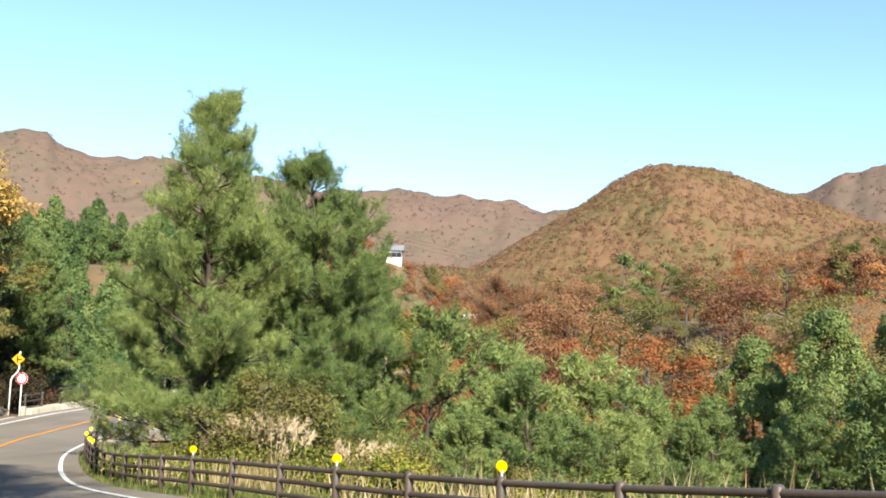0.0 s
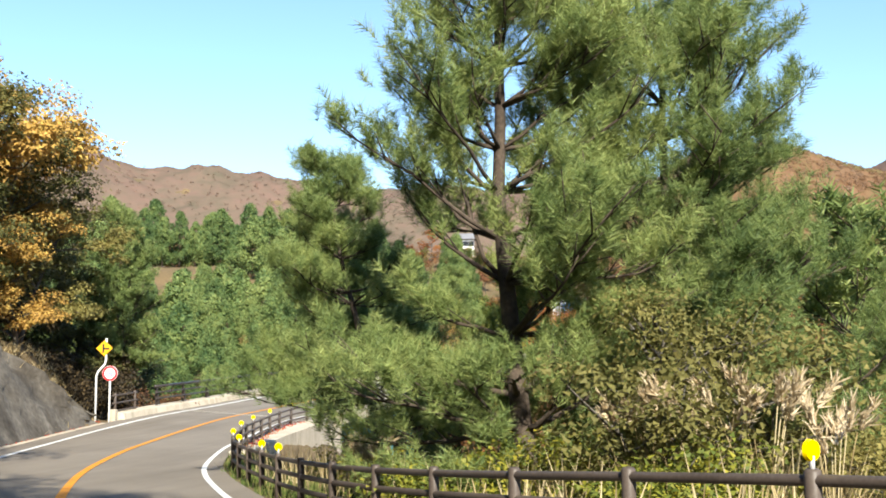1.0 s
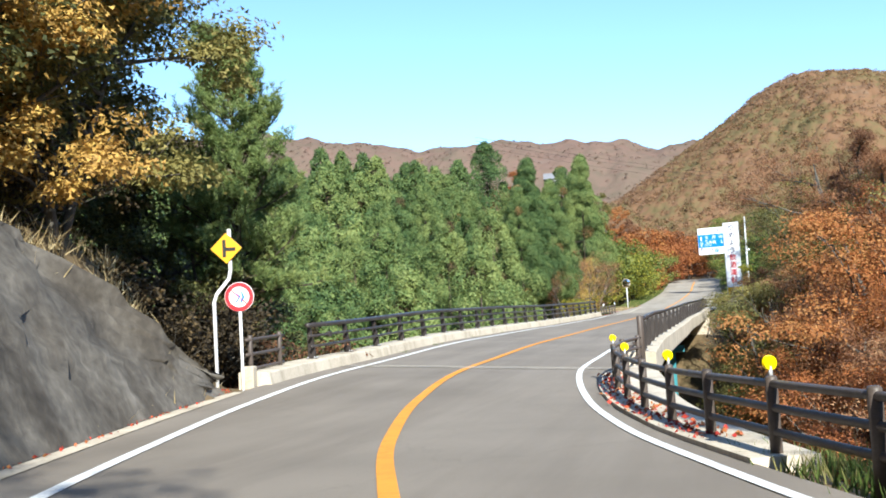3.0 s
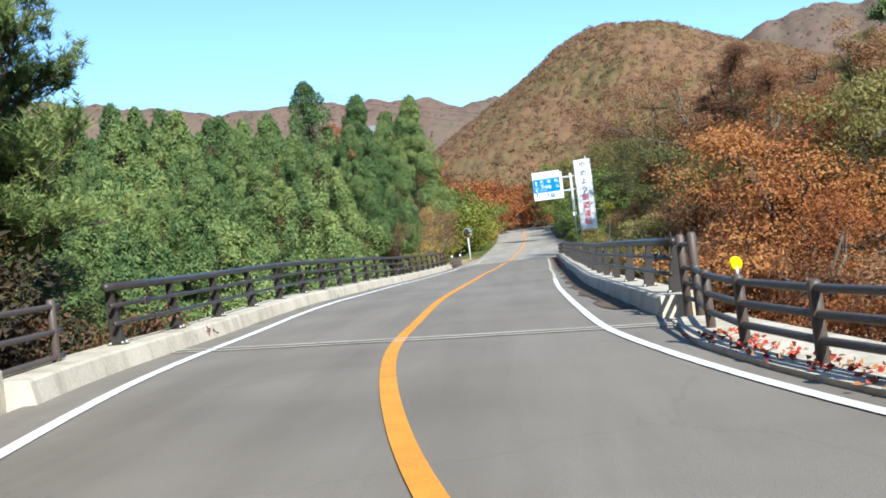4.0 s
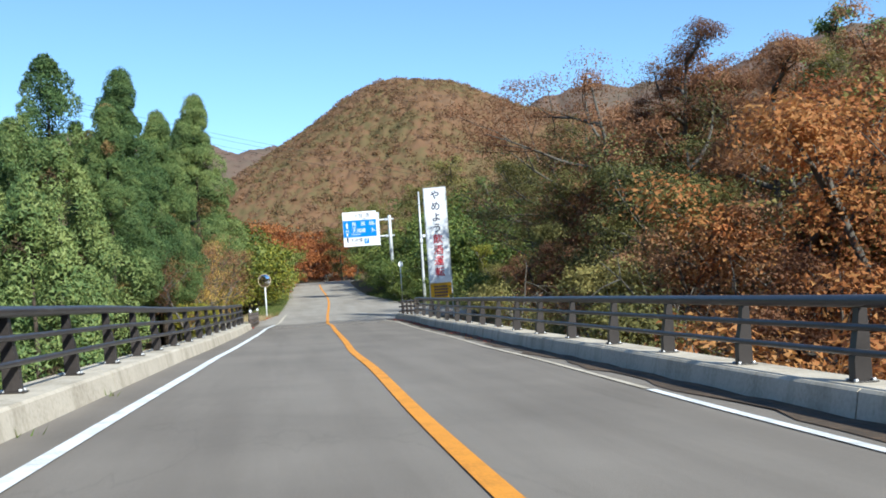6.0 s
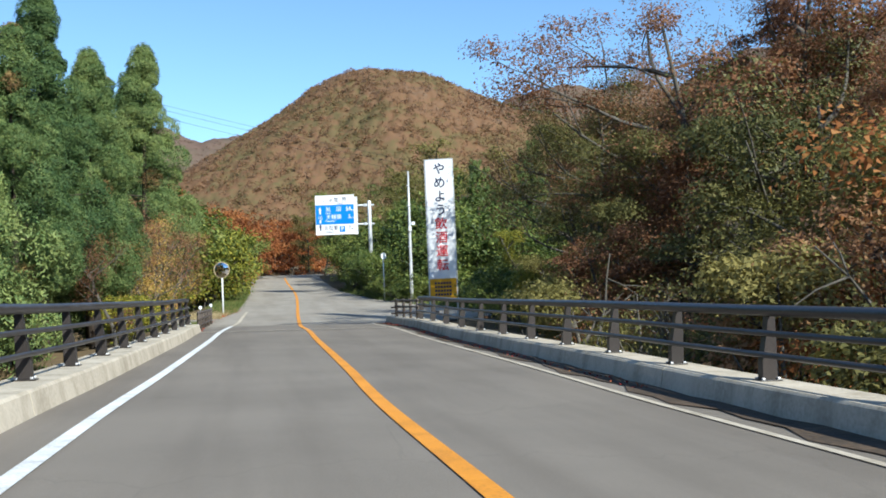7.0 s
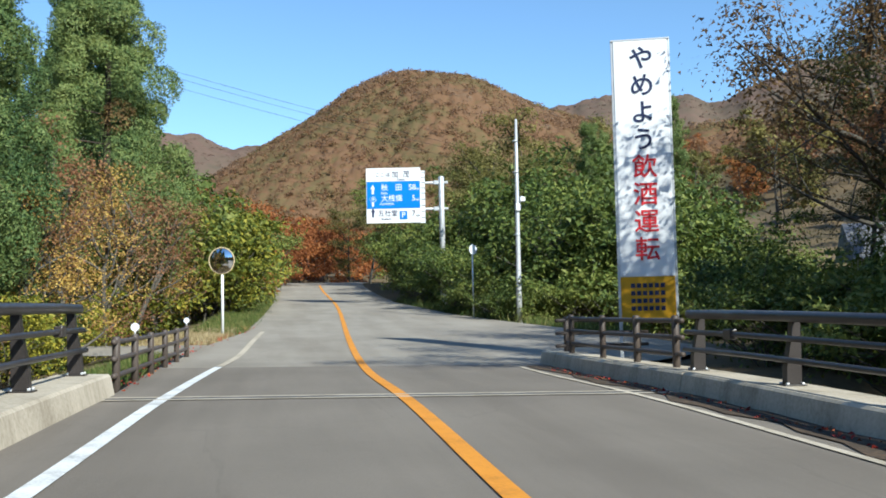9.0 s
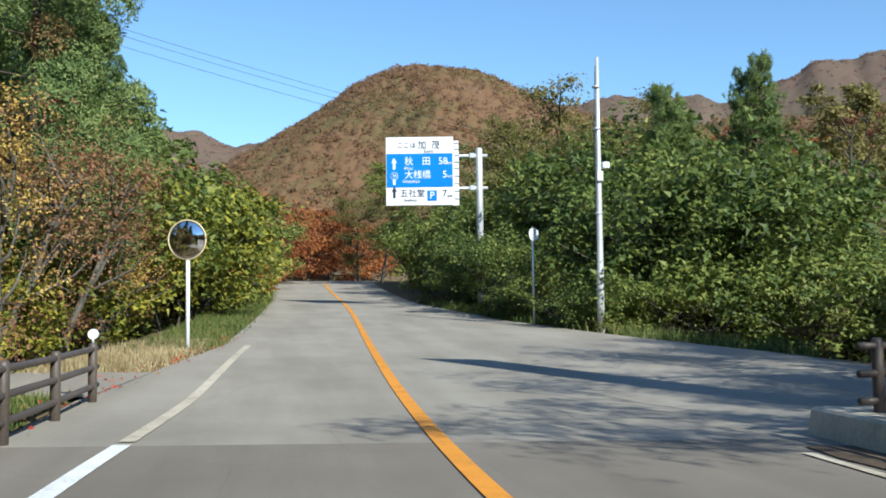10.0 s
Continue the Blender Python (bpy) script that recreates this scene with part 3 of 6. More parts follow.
bridge_rail(1, S_OF_Y(-51.9), S_OF_Y(1.3), "dark brown metal bridge railing on the shaded kerb", 0.87)


def fence(places, height, label, group, delineators=(), disc_mat=None, thick=0.055, overhang=0.25):
    """A three-rail fence on round posts through the given places (feet)."""
    thing = empty("roadside_fence", Matrix.Identity(4), label, "fence", group)
    for k, p in enumerate(places):
        post = tubes("post", [([p - Vector((0, 0, 0.3)), p + Vector((0, 0, height)), p + Vector((0, 0, height + 0.02))], [thick, thick, thick * 0.7])], FENCE_PAINT, thing, sides=12)
    d0, d1 = (places[0] - places[1]).normalized() * overhang, (places[-1] - places[-2]).normalized() * overhang
    run = [places[0] + d0, *places, places[-1] + d1]
    for z in (0.93, 0.63, 0.33):
        tubes("rail", [([p + Vector((0, 0, height * z)) for p in run], [0.037] * len(run))], FENCE_PAINT, thing, sides=10)
    for k in delineators:
        p = places[k] + Vector((0, 0, height + 0.02))
        d = empty("delineator", Matrix.Translation(p), "round yellow reflector on a fence post" if disc_mat is REFLECTOR else "round pale reflector on a fence post", "reflector", "reflectors")
        s = float(np.interp(p.y, CL[:, 1], CLS))
        disc = bmesh.new()
        bmesh.ops.create_cone(disc, cap_ends=True, segments=24, radius1=0.068, radius2=0.061, depth=0.03)
        bmesh.ops.rotate(disc, verts=disc.verts, cent=(0, 0, 0), matrix=Matrix.Rotation(radians(90), 3, "X"))
        bmesh.ops.rotate(disc, verts=disc.verts, cent=(0, 0, 0), matrix=Matrix.Rotation(radians(heading(s - 12)), 3, "Z"))
        bmesh.ops.translate(disc, verts=disc.verts, vec=(0, 0, 0.11))
        part("reflector_disc", disc, disc_mat, d, smooth=False)
        tubes("bracket", [([(0, 0, -0.02), (0, 0, 0.08)], [0.018, 0.018])], GALVANISED, d, sides=6)
    return thing


fence_off = lambda s: float(np.interp(s, [S_OF_Y(y) for y in (-112, -93, -89, -80, -73, -66, -59, -56.5, -53.5)], [3.9, 3.72, 3.8, 3.5, 3.36, 3.4, 3.42, 3.5, 4.05]))
fs = np.arange(S_OF_Y(-57.2) + 3.62, S_OF_Y(-116), -1.82)
places = []
for s in fs:
    p = at(s, fence_off(s))
    if s < S_OF_Y(-70):
        p.z -= 0.02
    places.append(p)
fence(places, 0.7, "dark brown metal pipe fence along the outside of the bend", "roadside fences", sorted({min(range(len(places)), key=lambda k: abs(places[k].y - y)) for y in (-56.5, -59.95, -63.4, -66.05, -69.5, -72.8, -75.95, -78.0, -86.4, -90.1, -93.6)}), REFLECTOR)
ledge = ribbon("fence_footing", S_OF_Y(-68), S_OF_Y(-53.6), lambda s: fence_off(s) - 0.32, lambda s: float(np.interp(s, [S_OF_Y(-68), S_OF_Y(-57.5)], [fence_off(s) + 0.3, 4.4])), 0.05, CONCRETE, 1.0, thick=2.6)
tagged(ledge, "pale concrete footing under the fence strewn with red leaves", "kerb", kind="structure")
# tall end posts between fence and bridge railing
thing = empty("end_posts", Matrix.Identity(4), "pair of tall round brown posts joined by bars", "post", "roadside fences")
ea, eb = at(S_OF_Y(-52.45), 4.1), at(S_OF_Y(-53.25), 4.1)
for p, h in ((ea, 1.1), (eb, 1.12)):
    tubes("post", [([p - Vector((0, 0, 0.3)), p + Vector((0, 0, h)), p + Vector((0, 0, h + 0.03))], [0.062, 0.062, 0.042])], FENCE_PAINT, thing, sides=14)
for z in (0.98, 0.65, 0.43, 0.22):
    tubes("bar", [([ea + Vector((0, 0, z)), eb + Vector((0, 0, z))], [0.033, 0.033])], FENCE_PAINT, thing, sides=10)
fence([at(S_OF_Y(y), -4.15, -0.02) for y in (-56.0, -54.3)], 1.05, "short dark fence panel at the railing's start", "roadside fences")
fence([at(S_OF_Y(y), o, -0.06) for y, o in ((2.6, -3.8), (4.45, -3.82), (6.3, -3.85), (8.15, -3.88), (10.0, -3.92), (11.9, -3.96))], 0.78, "dark brown metal pipe fence beyond the bridge", "roadside fences", [1, 5], REFLECTOR_W)
fence([at(S_OF_Y(y), o, 0.2) for y, o in ((1.8, 4.1), (3.4, 4.1), (5.1, 4.08), (6.9, 4.0))], 0.8, "brown pipe fence at the end of the kerb", "roadside fences")
fence([at(S_OF_Y(y), o, 0.1) for y, o in ((7.7, 4.1), (8.3, 5.8))], 0.85, "short brown pipe fence turning into the side road", "roadside fences")

# ---- plants ----
RNG = np.random.RandomState(11)


def leaf_mesh(name, centres, length, width, dirs, rng, mat, spread=0.6, per=1, blade=False):
    """A crown mesh: per centre some leaves (pointed quads) or needles (triangles) round a direction."""
    n = len(centres) * per
    c = np.repeat(np.asarray(centres, float), per, 0)
    d = np.repeat(np.asarray(dirs, float), per, 0) + rng.normal(0, spread, (n, 3))
    d /= np.linalg.norm(d, axis=1)[:, None] + 1e-9
    side = np.cross(d, rng.normal(0, 1, (n, 3)))
    side /= np.linalg.norm(side, axis=1)[:, None] + 1e-9
    ln = length * rng.uniform(0.65, 1.3, (n, 1))
    wd = width * rng.uniform(0.7, 1.25, (n, 1))
    if blade:
        v = np.stack([c - side * wd / 2, c + side * wd / 2, c + d * ln], 1)
        k = 3
    else:
        up = np.cross(side, d) * wd * 0.25
        v = np.stack([c, c + d * ln * 0.5 + side * wd / 2 + up, c + d * ln, c + d * ln * 0.5 - side * wd / 2 + up], 1)
        k = 4
    me = bpy.data.meshes.new(name)
    me.vertices.add(n * k)
    me.vertices.foreach_set("co", v.ravel())
    me.loops.add(n * k)
    me.loops.foreach_set("vertex_index", np.arange(n * k))
    me.polygons.add(n)
    me.polygons.foreach_set("loop_start", np.arange(0, n * k, k))
    me.polygons.foreach_set("loop_total", np.full(n, k))
    me.update(calc_edges=True)
    me.materials.append(mat)
    return me


def shell_leaves(name, centres, normals, length, width, rng, mat, tilt=0.35, droop=0.0):
    """Leaves lying roughly across the given normals, so that a clump shades as a body."""
    c, nv = np.asarray(centres, float), np.asarray(normals, float)
    n = len(c)
    body = nv / (np.linalg.norm(nv, axis=1)[:, None] + 1e-9)
    nv = body + rng.normal(0, tilt, (n, 3))
    d = np.cross(nv, rng.normal(0, 1, (n, 3)))
    d /= np.linalg.norm(d, axis=1)[:, None] + 1e-9
    d = d + nv * 0.25 + np.array((0, 0, -droop))
    side = np.cross(nv, d)
    side /= np.linalg.norm(side, axis=1)[:, None] + 1e-9
    ln, wd = length * rng.uniform(0.6, 1.35, (n, 1)), width * rng.uniform(0.7, 1.3, (n, 1))
    v = np.stack([c + side * wd / 2, c - side * wd / 2, c + d * ln], 1)
    me = bpy.data.meshes.new(name)
    me.vertices.add(n * 3)
    me.vertices.foreach_set("co", v.ravel())
    me.loops.add(n * 3)
    me.loops.foreach_set("vertex_index", np.arange(n * 3))
    me.polygons.add(n)
    me.polygons.foreach_set("loop_start", np.arange(0, n * 3, 3))
    me.polygons.foreach_set("loop_total", np.full(n, 3))
    me.update(calc_edges=True)
    me.materials.append(mat)
    return me


def crown_part(me, parent, name="crown"):
    ob = new(name, me)
    ob.parent = parent
    return ob


def limb(p0, d, length, r0, rng, bend=0.15, n=5, up=0.0):
    pts, d = [Vector(p0)], Vector(d).normalized()
    for k in range(n):
        d = (d + Vector(rng.normal(0, bend, 3)) + Vector((0, 0, up))).normalized()
        pts.append(pts[-1] + d * length / n)
    return pts, [r0 * (1 - 0.8 * k / n) for k in range(n + 1)]


def pine(seed, height, spread, mat=None, bare=0.22, shoots=6, needles=40, needle=0.12, label="", lean=0.0, shape=2.0, slim=0.1, tiers=0, candle=0.3, flat=1.0):
    """A Japanese pine: crooked trunk, whorls of limbs, side twigs that end in bunches of bottle-brush shoots turned up at the ends."""
    rng = np.random.RandomState(seed)
    thing = empty("pine_tree", Matrix.Identity(4), label or "green pine with long-needled tufts and crooked limbs", "tree", "pines")
    trunk_pts, d = [Vector((0, 0, -0.6))], Vector((lean, 0, 1))
    n = 10
    for k in range(n):
        d = (d + Vector((*rng.normal(0, 0.08, 2), 0))).normalized()
        d = (d * 0.85 + Vector((0, 0, 0.15))).normalized()
        trunk_pts.append(trunk_pts[-1] + d * (height + 0.4) / n)
    r0 = 0.013 * height + 0.04
    parts = [(trunk_pts, [r0 * (1 - 0.9 * k / n) for k in range(n + 1)])]
    twigs, base_p, axes = [], [], []
    whorls = tiers or int(height * 2.2)
    for w in range(whorls):
        f = min(max(bare + (1.0 - bare) * (w + rng.uniform(-0.3, 0.3)) / max(1, whorls - (tiers > 0)), bare), 0.99)
        k = f * n
        base = trunk_pts[int(k)].lerp(trunk_pts[min(int(k) + 1, n)], k - int(k))
        g = (f - bare) / (1 - bare)
        reach = spread * (1.0 - g**shape) * rng.uniform(0.7, 1.1) + 0.45
        for b in range(rng.randint(4, 7) + (3 if tiers else 0)):
            a = rng.uniform(0, 6.28)
            rl = reach * rng.uniform(0.5, 1.12)
            pts, rr = limb(base, (math.cos(a), math.sin(a), flat * (rng.uniform(-0.05, 0.4) + 0.35 * g)), rl, r0 * 0.3 * (1 - f * 0.6), rng, 0.14, 5, 0.09 * flat)
            parts.append((pts, rr))
            for q in range(max(4, int(rl * 3.6))):
                u = min(0.999, 0.3 + 0.7 * (q + rng.uniform()) / max(4, int(rl * 3.6)))
                i = min(int(u * 5), 4)
                c = pts[i].lerp(pts[i + 1], u * 5 - i)
                along = (pts[i + 1] - pts[i]).normalized()
                side = Vector((-along.y, along.x, 0)) * rng.uniform(-1.1, 1.1)
                way = (along * 0.7 + side + Vector((0, 0, rng.uniform(0.05, 0.45)))).normalized()
                ln = (0.25 + 0.16 * rl) * rng.uniform(0.6, 1.2)
                tip = c + way * ln
                twigs.append(([c, tip], [0.016, 0.008]))
                for j in range(max(3, int(shoots * rng.uniform(0.7, 1.3)))):
                    o = c.lerp(tip, rng.uniform(0.45, 1.05)) + Vector(rng.normal(0, 0.1, 3))
                    base_p.append(o)
                    axes.append((way * 0.55 + Vector((rng.normal(0, 0.35), rng.normal(0, 0.35), 0.75))).normalized())
    top = trunk_pts[-1]
    for j in range(9):
        base_p.append(top + Vector(rng.normal(0, 0.12, 3)))
        axes.append(Vector((rng.normal(0, 0.25), rng.normal(0, 0.25), 1)).normalized())
    tubes("trunk", parts, BARK, thing, sides=7)
    tubes("branchwork", twigs, BARK, thing, sides=3)["kind"] = "stuff"
    p, ax = np.array([tuple(v) for v in base_p]), np.array([tuple(v) for v in axes])
    along = rng.uniform(0, 1, (len(p), needles, 1)) ** 0.8 * candle * rng.uniform(0.6, 1.25, (len(p), 1, 1))
    cents = (p[:, None, :] + ax[:, None, :] * along).reshape(-1, 3)
    side = rng.normal(0, 1, (len(p), needles, 3))
    side -= (side * ax[:, None, :]).sum(2, keepdims=True) * ax[:, None, :]
    side /= np.linalg.norm(side, axis=2, keepdims=True)
    dirs = (ax[:, None, :] * 0.75 + side * 1.0).reshape(-1, 3)
    crown_part(leaf_mesh("pine_crown", cents, needle, needle * slim, dirs, rng, mat or PINE, 0.08, 1, True), thing)
    return thing


def cedar(seed, height, spread, lumps=200, leaf=0.2, per=90, mat=None, label="", lump=0.72, low=0.14, thin=0.16):
    """A Japanese cedar: straight trunk, a pointed cone of rounded upswept bunches with dark gaps, and some dead brown sprays inside."""
    rng = np.random.RandomState(seed)
    thing = empty("cedar_tree", Matrix.Identity(4), label or "tall dark green cedar with bunched drooping sprays", "tree", "cedars")
    n = 8
    pts = [Vector((rng.normal(0, 0.04), rng.normal(0, 0.04), -0.5 + (height + 0.3) * k / n)) for k in range(n + 1)]
    parts = [(pts, [0.016 * height * (1 - 0.93 * k / n) for k in range(n + 1)])]
    live, dead = ([], []), ([], [])
    for b in range(lumps):
        f = low + (1 - low) * ((b + rng.uniform()) / lumps) ** 1.2
        a = b * 2.39996 + rng.uniform(-0.5, 0.5)
        cone = (1.02 - f) ** 0.85 * 1.15 * (1 if f > low + 0.1 else 0.55 + 4.5 * (f - low))
        inner = rng.uniform() < 0.24
        reach = spread * cone * (rng.uniform(0.3, 0.65) if inner else rng.uniform(0.74, 1.1)) * (1 + 0.12 * math.sin(3 * a + seed + 7 * f))
        base, out = Vector((0, 0, f * height - 0.1 * reach)), Vector((math.cos(a), math.sin(a), 0))
        c = base + out * reach + Vector((0, 0, rng.normal(0, 0.12)))
        if lumps > 90 and b % 4 == 0 and reach > 0.7:
            parts.append(([base, base.lerp(c, 0.6) - Vector((0, 0, 0.12)), c], [0.04, 0.03, 0.012]))
        r = lump * rng.uniform(0.6, 1.3) * (0.55 + 0.5 * cone)
        brown = inner and rng.uniform() < 0.2
        m = per // 2 if inner else per
        dd = rng.normal(0, 1, (m, 3))
        dd[:, 2] = dd[:, 2] * 0.95 + 0.42
        dd += np.array(tuple(out)) * 0.5
        dd /= np.linalg.norm(dd, axis=1)[:, None]
        wob = 1 + 0.2 * np.sin(6 * dd[:, :1] + b) * np.cos(5 * dd[:, 2:] + 2 * b)
        group = dead if brown else live
        group[0].append(np.array(tuple(c)) + dd * r * wob * (1 - 0.35 * rng.uniform(0, 1, (m, 1)) ** 2) * (1, 1, 1.12))
        group[1].append(dd + (0, 0, 0.25))
    tubes("trunk", parts, BARK, thing, sides=7)
    crown_part(shell_leaves("cedar_crown", np.concatenate(live[0]), np.concatenate(live[1]), leaf, leaf * thin, rng, mat or CEDAR, 0.4, -0.15), thing)
    if dead[0]:
        crown_part(shell_leaves("dead_sprays", np.concatenate(dead[0]), np.concatenate(dead[1]), leaf, leaf * 0.4, rng, SHADE_BROWN if lumps < 90 else DARKAUTUMN, 0.6, 0.2), thing, "dead_sprays")
    return thing


def broadleaf(seed, height, spread, mat, leaves=5200, leaf=0.17, base=0.25, label="", name="broadleaf_tree", bark=None, group="broadleaf trees", airy=1.0, stems=1, upright=0.55, twigs=True):
    """A broadleaf tree or shrub: forked limbs to an uneven crown of leaf clusters with gaps."""
    rng = np.random.RandomState(seed)
    thing = empty(name, Matrix.Identity(4), label, "shrub" if name == "shrub" else "tree", group)
    parts, tips = [], []
    r0 = 0.014 * height + 0.03
    for st in range(stems):
        d0 = Vector((*rng.normal(0, 0.12 if stems == 1 else 0.45, 2), 1)).normalized()
        trunk, rr = limb((rng.normal(0, 0.15) * (stems > 1), rng.normal(0, 0.15) * (stems > 1), -0.3), d0, height * 0.8, r0 / math.sqrt(stems), rng, 0.08, 8, 0.02)
        parts.append((trunk, rr))
        for b in range(int(11 / math.sqrt(stems)) + 2):
            f = base + (0.97 - base) * rng.uniform() ** 0.9
            k = f * 8
            p0 = trunk[int(k)].lerp(trunk[min(int(k) + 1, 8)], k - int(k))
            a = rng.uniform(0, 6.28)
            shape = math.sin(math.pi * min(1.0, max(0.0, (f - base) / (1 - base) * 0.75 + 0.22)))
            ln = spread * (0.45 + 0.6 * shape) * rng.uniform(0.6, 1.15)
            pts, rb = limb(p0, (math.cos(a), math.sin(a), upright * rng.uniform(0.3, 1.4)), ln, r0 * 0.42, rng, 0.16, 5, 0.05)
            parts.append((pts, rb))
            tips += [(pts[-1], 1.0), (pts[-2], 0.9), (pts[3], 0.8)]
            for c in range(3):
                i = rng.randint(2, 5)
                q, rq = limb(pts[i], Vector(rng.normal(0, 1, 3)) + Vector((math.cos(a), math.sin(a), 0.5)), ln * 0.45, r0 * 0.14, rng, 0.2, 3, 0.04)
                if twigs and (stems == 1 or leaves < 1000):
                    parts.append((q, rq))
                tips += [(q[-1], 0.9), (q[-2], 0.7)]
        tips.append((trunk[-1], 1.0))
    tubes("trunk", parts, bark or GREY_BARK, thing, sides=5 if stems == 1 and twigs else 3)
    keep = [tips[k] for k in rng.permutation(len(tips))[: max(18, int(len(tips) * 0.85))]] + [tips[-1]]
    cents, norms = [], []
    per = leaves / len(keep)
    for p, w in keep:
        size = (0.26 + 0.125 * spread) * airy * rng.uniform(0.6, 1.3)
        m = int(per * rng.uniform(0.6, 1.4) * w + rng.uniform())
        d = rng.normal(0, 1, (m, 3))
        d /= np.linalg.norm(d, axis=1)[:, None] + 1e-9
        d[:, 2] = np.where(d[:, 2] < -0.35, -d[:, 2], d[:, 2])
        rad = size * (1 - 0.55 * rng.uniform(0, 1, (m, 1)) ** 2.2) * (1 + 0.25 * np.sin(5 * d[:, :1] + 4 * d[:, 1:2] + p.x))
        cents.append(np.array(tuple(p)) + d * rad * (1, 1, 0.62))
        norms.append(d * (0.8, 0.8, 1.0) + (0, 0, 0.45))
    cents, norms = np.concatenate(cents), np.concatenate(norms)
    cents[:, 2] = np.maximum(cents[:, 2], 0.08)
    crown_part(shell_leaves("crown", cents, norms, leaf, leaf * 0.75, rng, mat, 0.32), thing)
    return thing


def stand(proto, x, y, scale=1.0, turn=None, z=None, squash=1.0, used=set()):
    """Sets the first tree of its kind, or a copy of it, on the ground."""
    turn = RNG.uniform(0, 360) if turn is None else turn
    m = pose(x, y, ground_z(x, y) - 0.05 if z is None else z, 0, 0, turn) @ Matrix.Diagonal((scale, scale, scale * squash, 1))
    if proto.name not in used:
        used.add(proto.name)
        proto.matrix_basis = m
        return proto
    ob = copy_thing(proto, Matrix.Identity(4))
    ob.matrix_basis = m
    return ob


# pines on the inside of the bend
stand(pine(3, 10.4, 2.1, bare=0.12, shoots=9, needles=58, needle=0.17, slim=0.055, label="tall green pine with open crooked limbs behind the roadside fence", shape=3.0, tiers=15, flat=0.9, candle=0.36), 15.9, -79.8, turn=200, z=-0.1)
stand(pine(5, 9.8, 3.1, bare=0.12, shoots=8, needles=58, needle=0.17, slim=0.055, label="many-topped green pine behind the roadside fence", shape=2.2, tiers=16, flat=0.9, candle=0.36), 17.7, -77.6, turn=90, z=-0.8)
stand(pine(8, 7.6, 2.3, bare=0.27, shoots=10, needles=58, needle=0.165, slim=0.055, label="pine with flat layered pads leaning over the road bend", shape=1.5, tiers=10, flat=0.5, candle=0.33), 11.9, -72.9, turn=40, z=-0.7)
stand(broadleaf(44, 4.0, 1.5, OLIVE, 7500, 0.055, 0.25, "small thin tree with olive and yellow leaves behind the fence", airy=1.0, upright=0.8), 17.5, -79.9, (4.0 - ground_z(17.5, -79.9)) / 4.0)
SP = [pine(21, 5.4, 2.3, bare=0.03, shoots=6, needles=18, needle=0.19, slim=0.17, label="young bushy pine on the slope below the fence"), pine(22, 6.0, 2.2, bare=0.03, shoots=6, needles=18, needle=0.19, slim=0.17, label="young bushy pine on the slope below the fence")]
for x, y, k, top in ((20.3, -74.4, 0, 5.2), (23.6, -73.2, 1, 3.6), (26.6, -76.8, 0, 2.4), (29.0, -75, 1, 2.8), (22.4, -78.4, 1, 1.3), (25.2, -80.4, 0, 1.2), (28.0, -82, 1, 1.5), (21.6, -70.5, 0, 3.0), (22.7, -67.7, 1, 4.2), (26.4, -66.0, 1, 3.9), (31, -68, 1, 3.4), (15.5, -66, 0, 1.2), (28, -60, 1, 2.6), (35, -72, 0, 3.6), (31.4, -79, 0, 2.6), (14.2, -60, 1, 0.2), (19, -60, 0, 1.6), (23, -58, 0, 1.2)):
    g = ground_z(x, y)
    stand(SP[k], x, y, max(0.5, (top - g) / (5.6, 6.2)[k]), z=g - 0.1)
for x, y, k, top in ((17.4, -75.6, 1, 5.0), (13.3, -71.4, 0, 2.4)):
    stand(SP[k], x, y, (top + 0.9) / (5.6, 6.2)[k], z=-1.0)
# left bank before the bridge
PL = pine(31, 11.5, 3.2, bare=0.22, shoots=7, needles=16, needle=0.21, slim=0.18, label="tall pine on the bank beside the bridge start")
stand(pine(34, 12.0, 2.2, bare=0.3, shoots=8, needles=22, needle=0.19, slim=0.14, label="tall pine with a dark trunk beside the bridge start", shape=1.8), -7.4, -50.2, (9.6 - ground_z(-7.4, -50.2)) / 11.9, 30)
stand(PL, -15.5, -52, 1.1)
stand(PL, -14, -41, 0.9)
OAK = [broadleaf(41, 8.2, 3.6, GOLD, 26000, 0.12, 0.12, "golden-leaved oak above the sprayed concrete slope", "oak_tree"), broadleaf(42, 7.4, 3.4, GOLD, 23000, 0.12, 0.1, "oak with yellow and brown autumn leaves", "oak_tree"), broadleaf(43, 8.0, 3.5, OLIVE, 24000, 0.11, 0.1, "oak still olive green with a few brown leaves", "oak_tree")]
for x, y, k, sc in ((-7.4, -63.2, 0, 1.35), (-7.2, -68, 2, 1.25), (-7.4, -58.8, 2, 0.95), (-6.2, -66.0, 1, 1.1), (-13, -64, 2, 1.5), (-5.2, -74.0, 0, 1.2), (-14, -71, 1, 1.5), (-1.4, -82.5, 1, 1.1), (-5.9, -60.8, 0, 0.8), (-1.5, -79.6, 0, 1.15)):
    stand(OAK[k], x, y, sc)
DK = [broadleaf(51, 9.5, 3.3, DARKLEAF, 22000, 0.115, 0.22, "dark evergreen broadleaf tree on the shaded bank"), broadleaf(52, 3.4, 1.9, RUST, 4200, 0.1, 0.05, "low thin russet bush on the bank", "shrub", stems=4, group="bushes", airy=1.2), broadleaf(53, 2.6, 1.8, SHADE_BROWN, 6500, 0.12, 0.03, "brown undergrowth, its colour darkened for tree shade", "shrub", stems=6, group="bushes")]
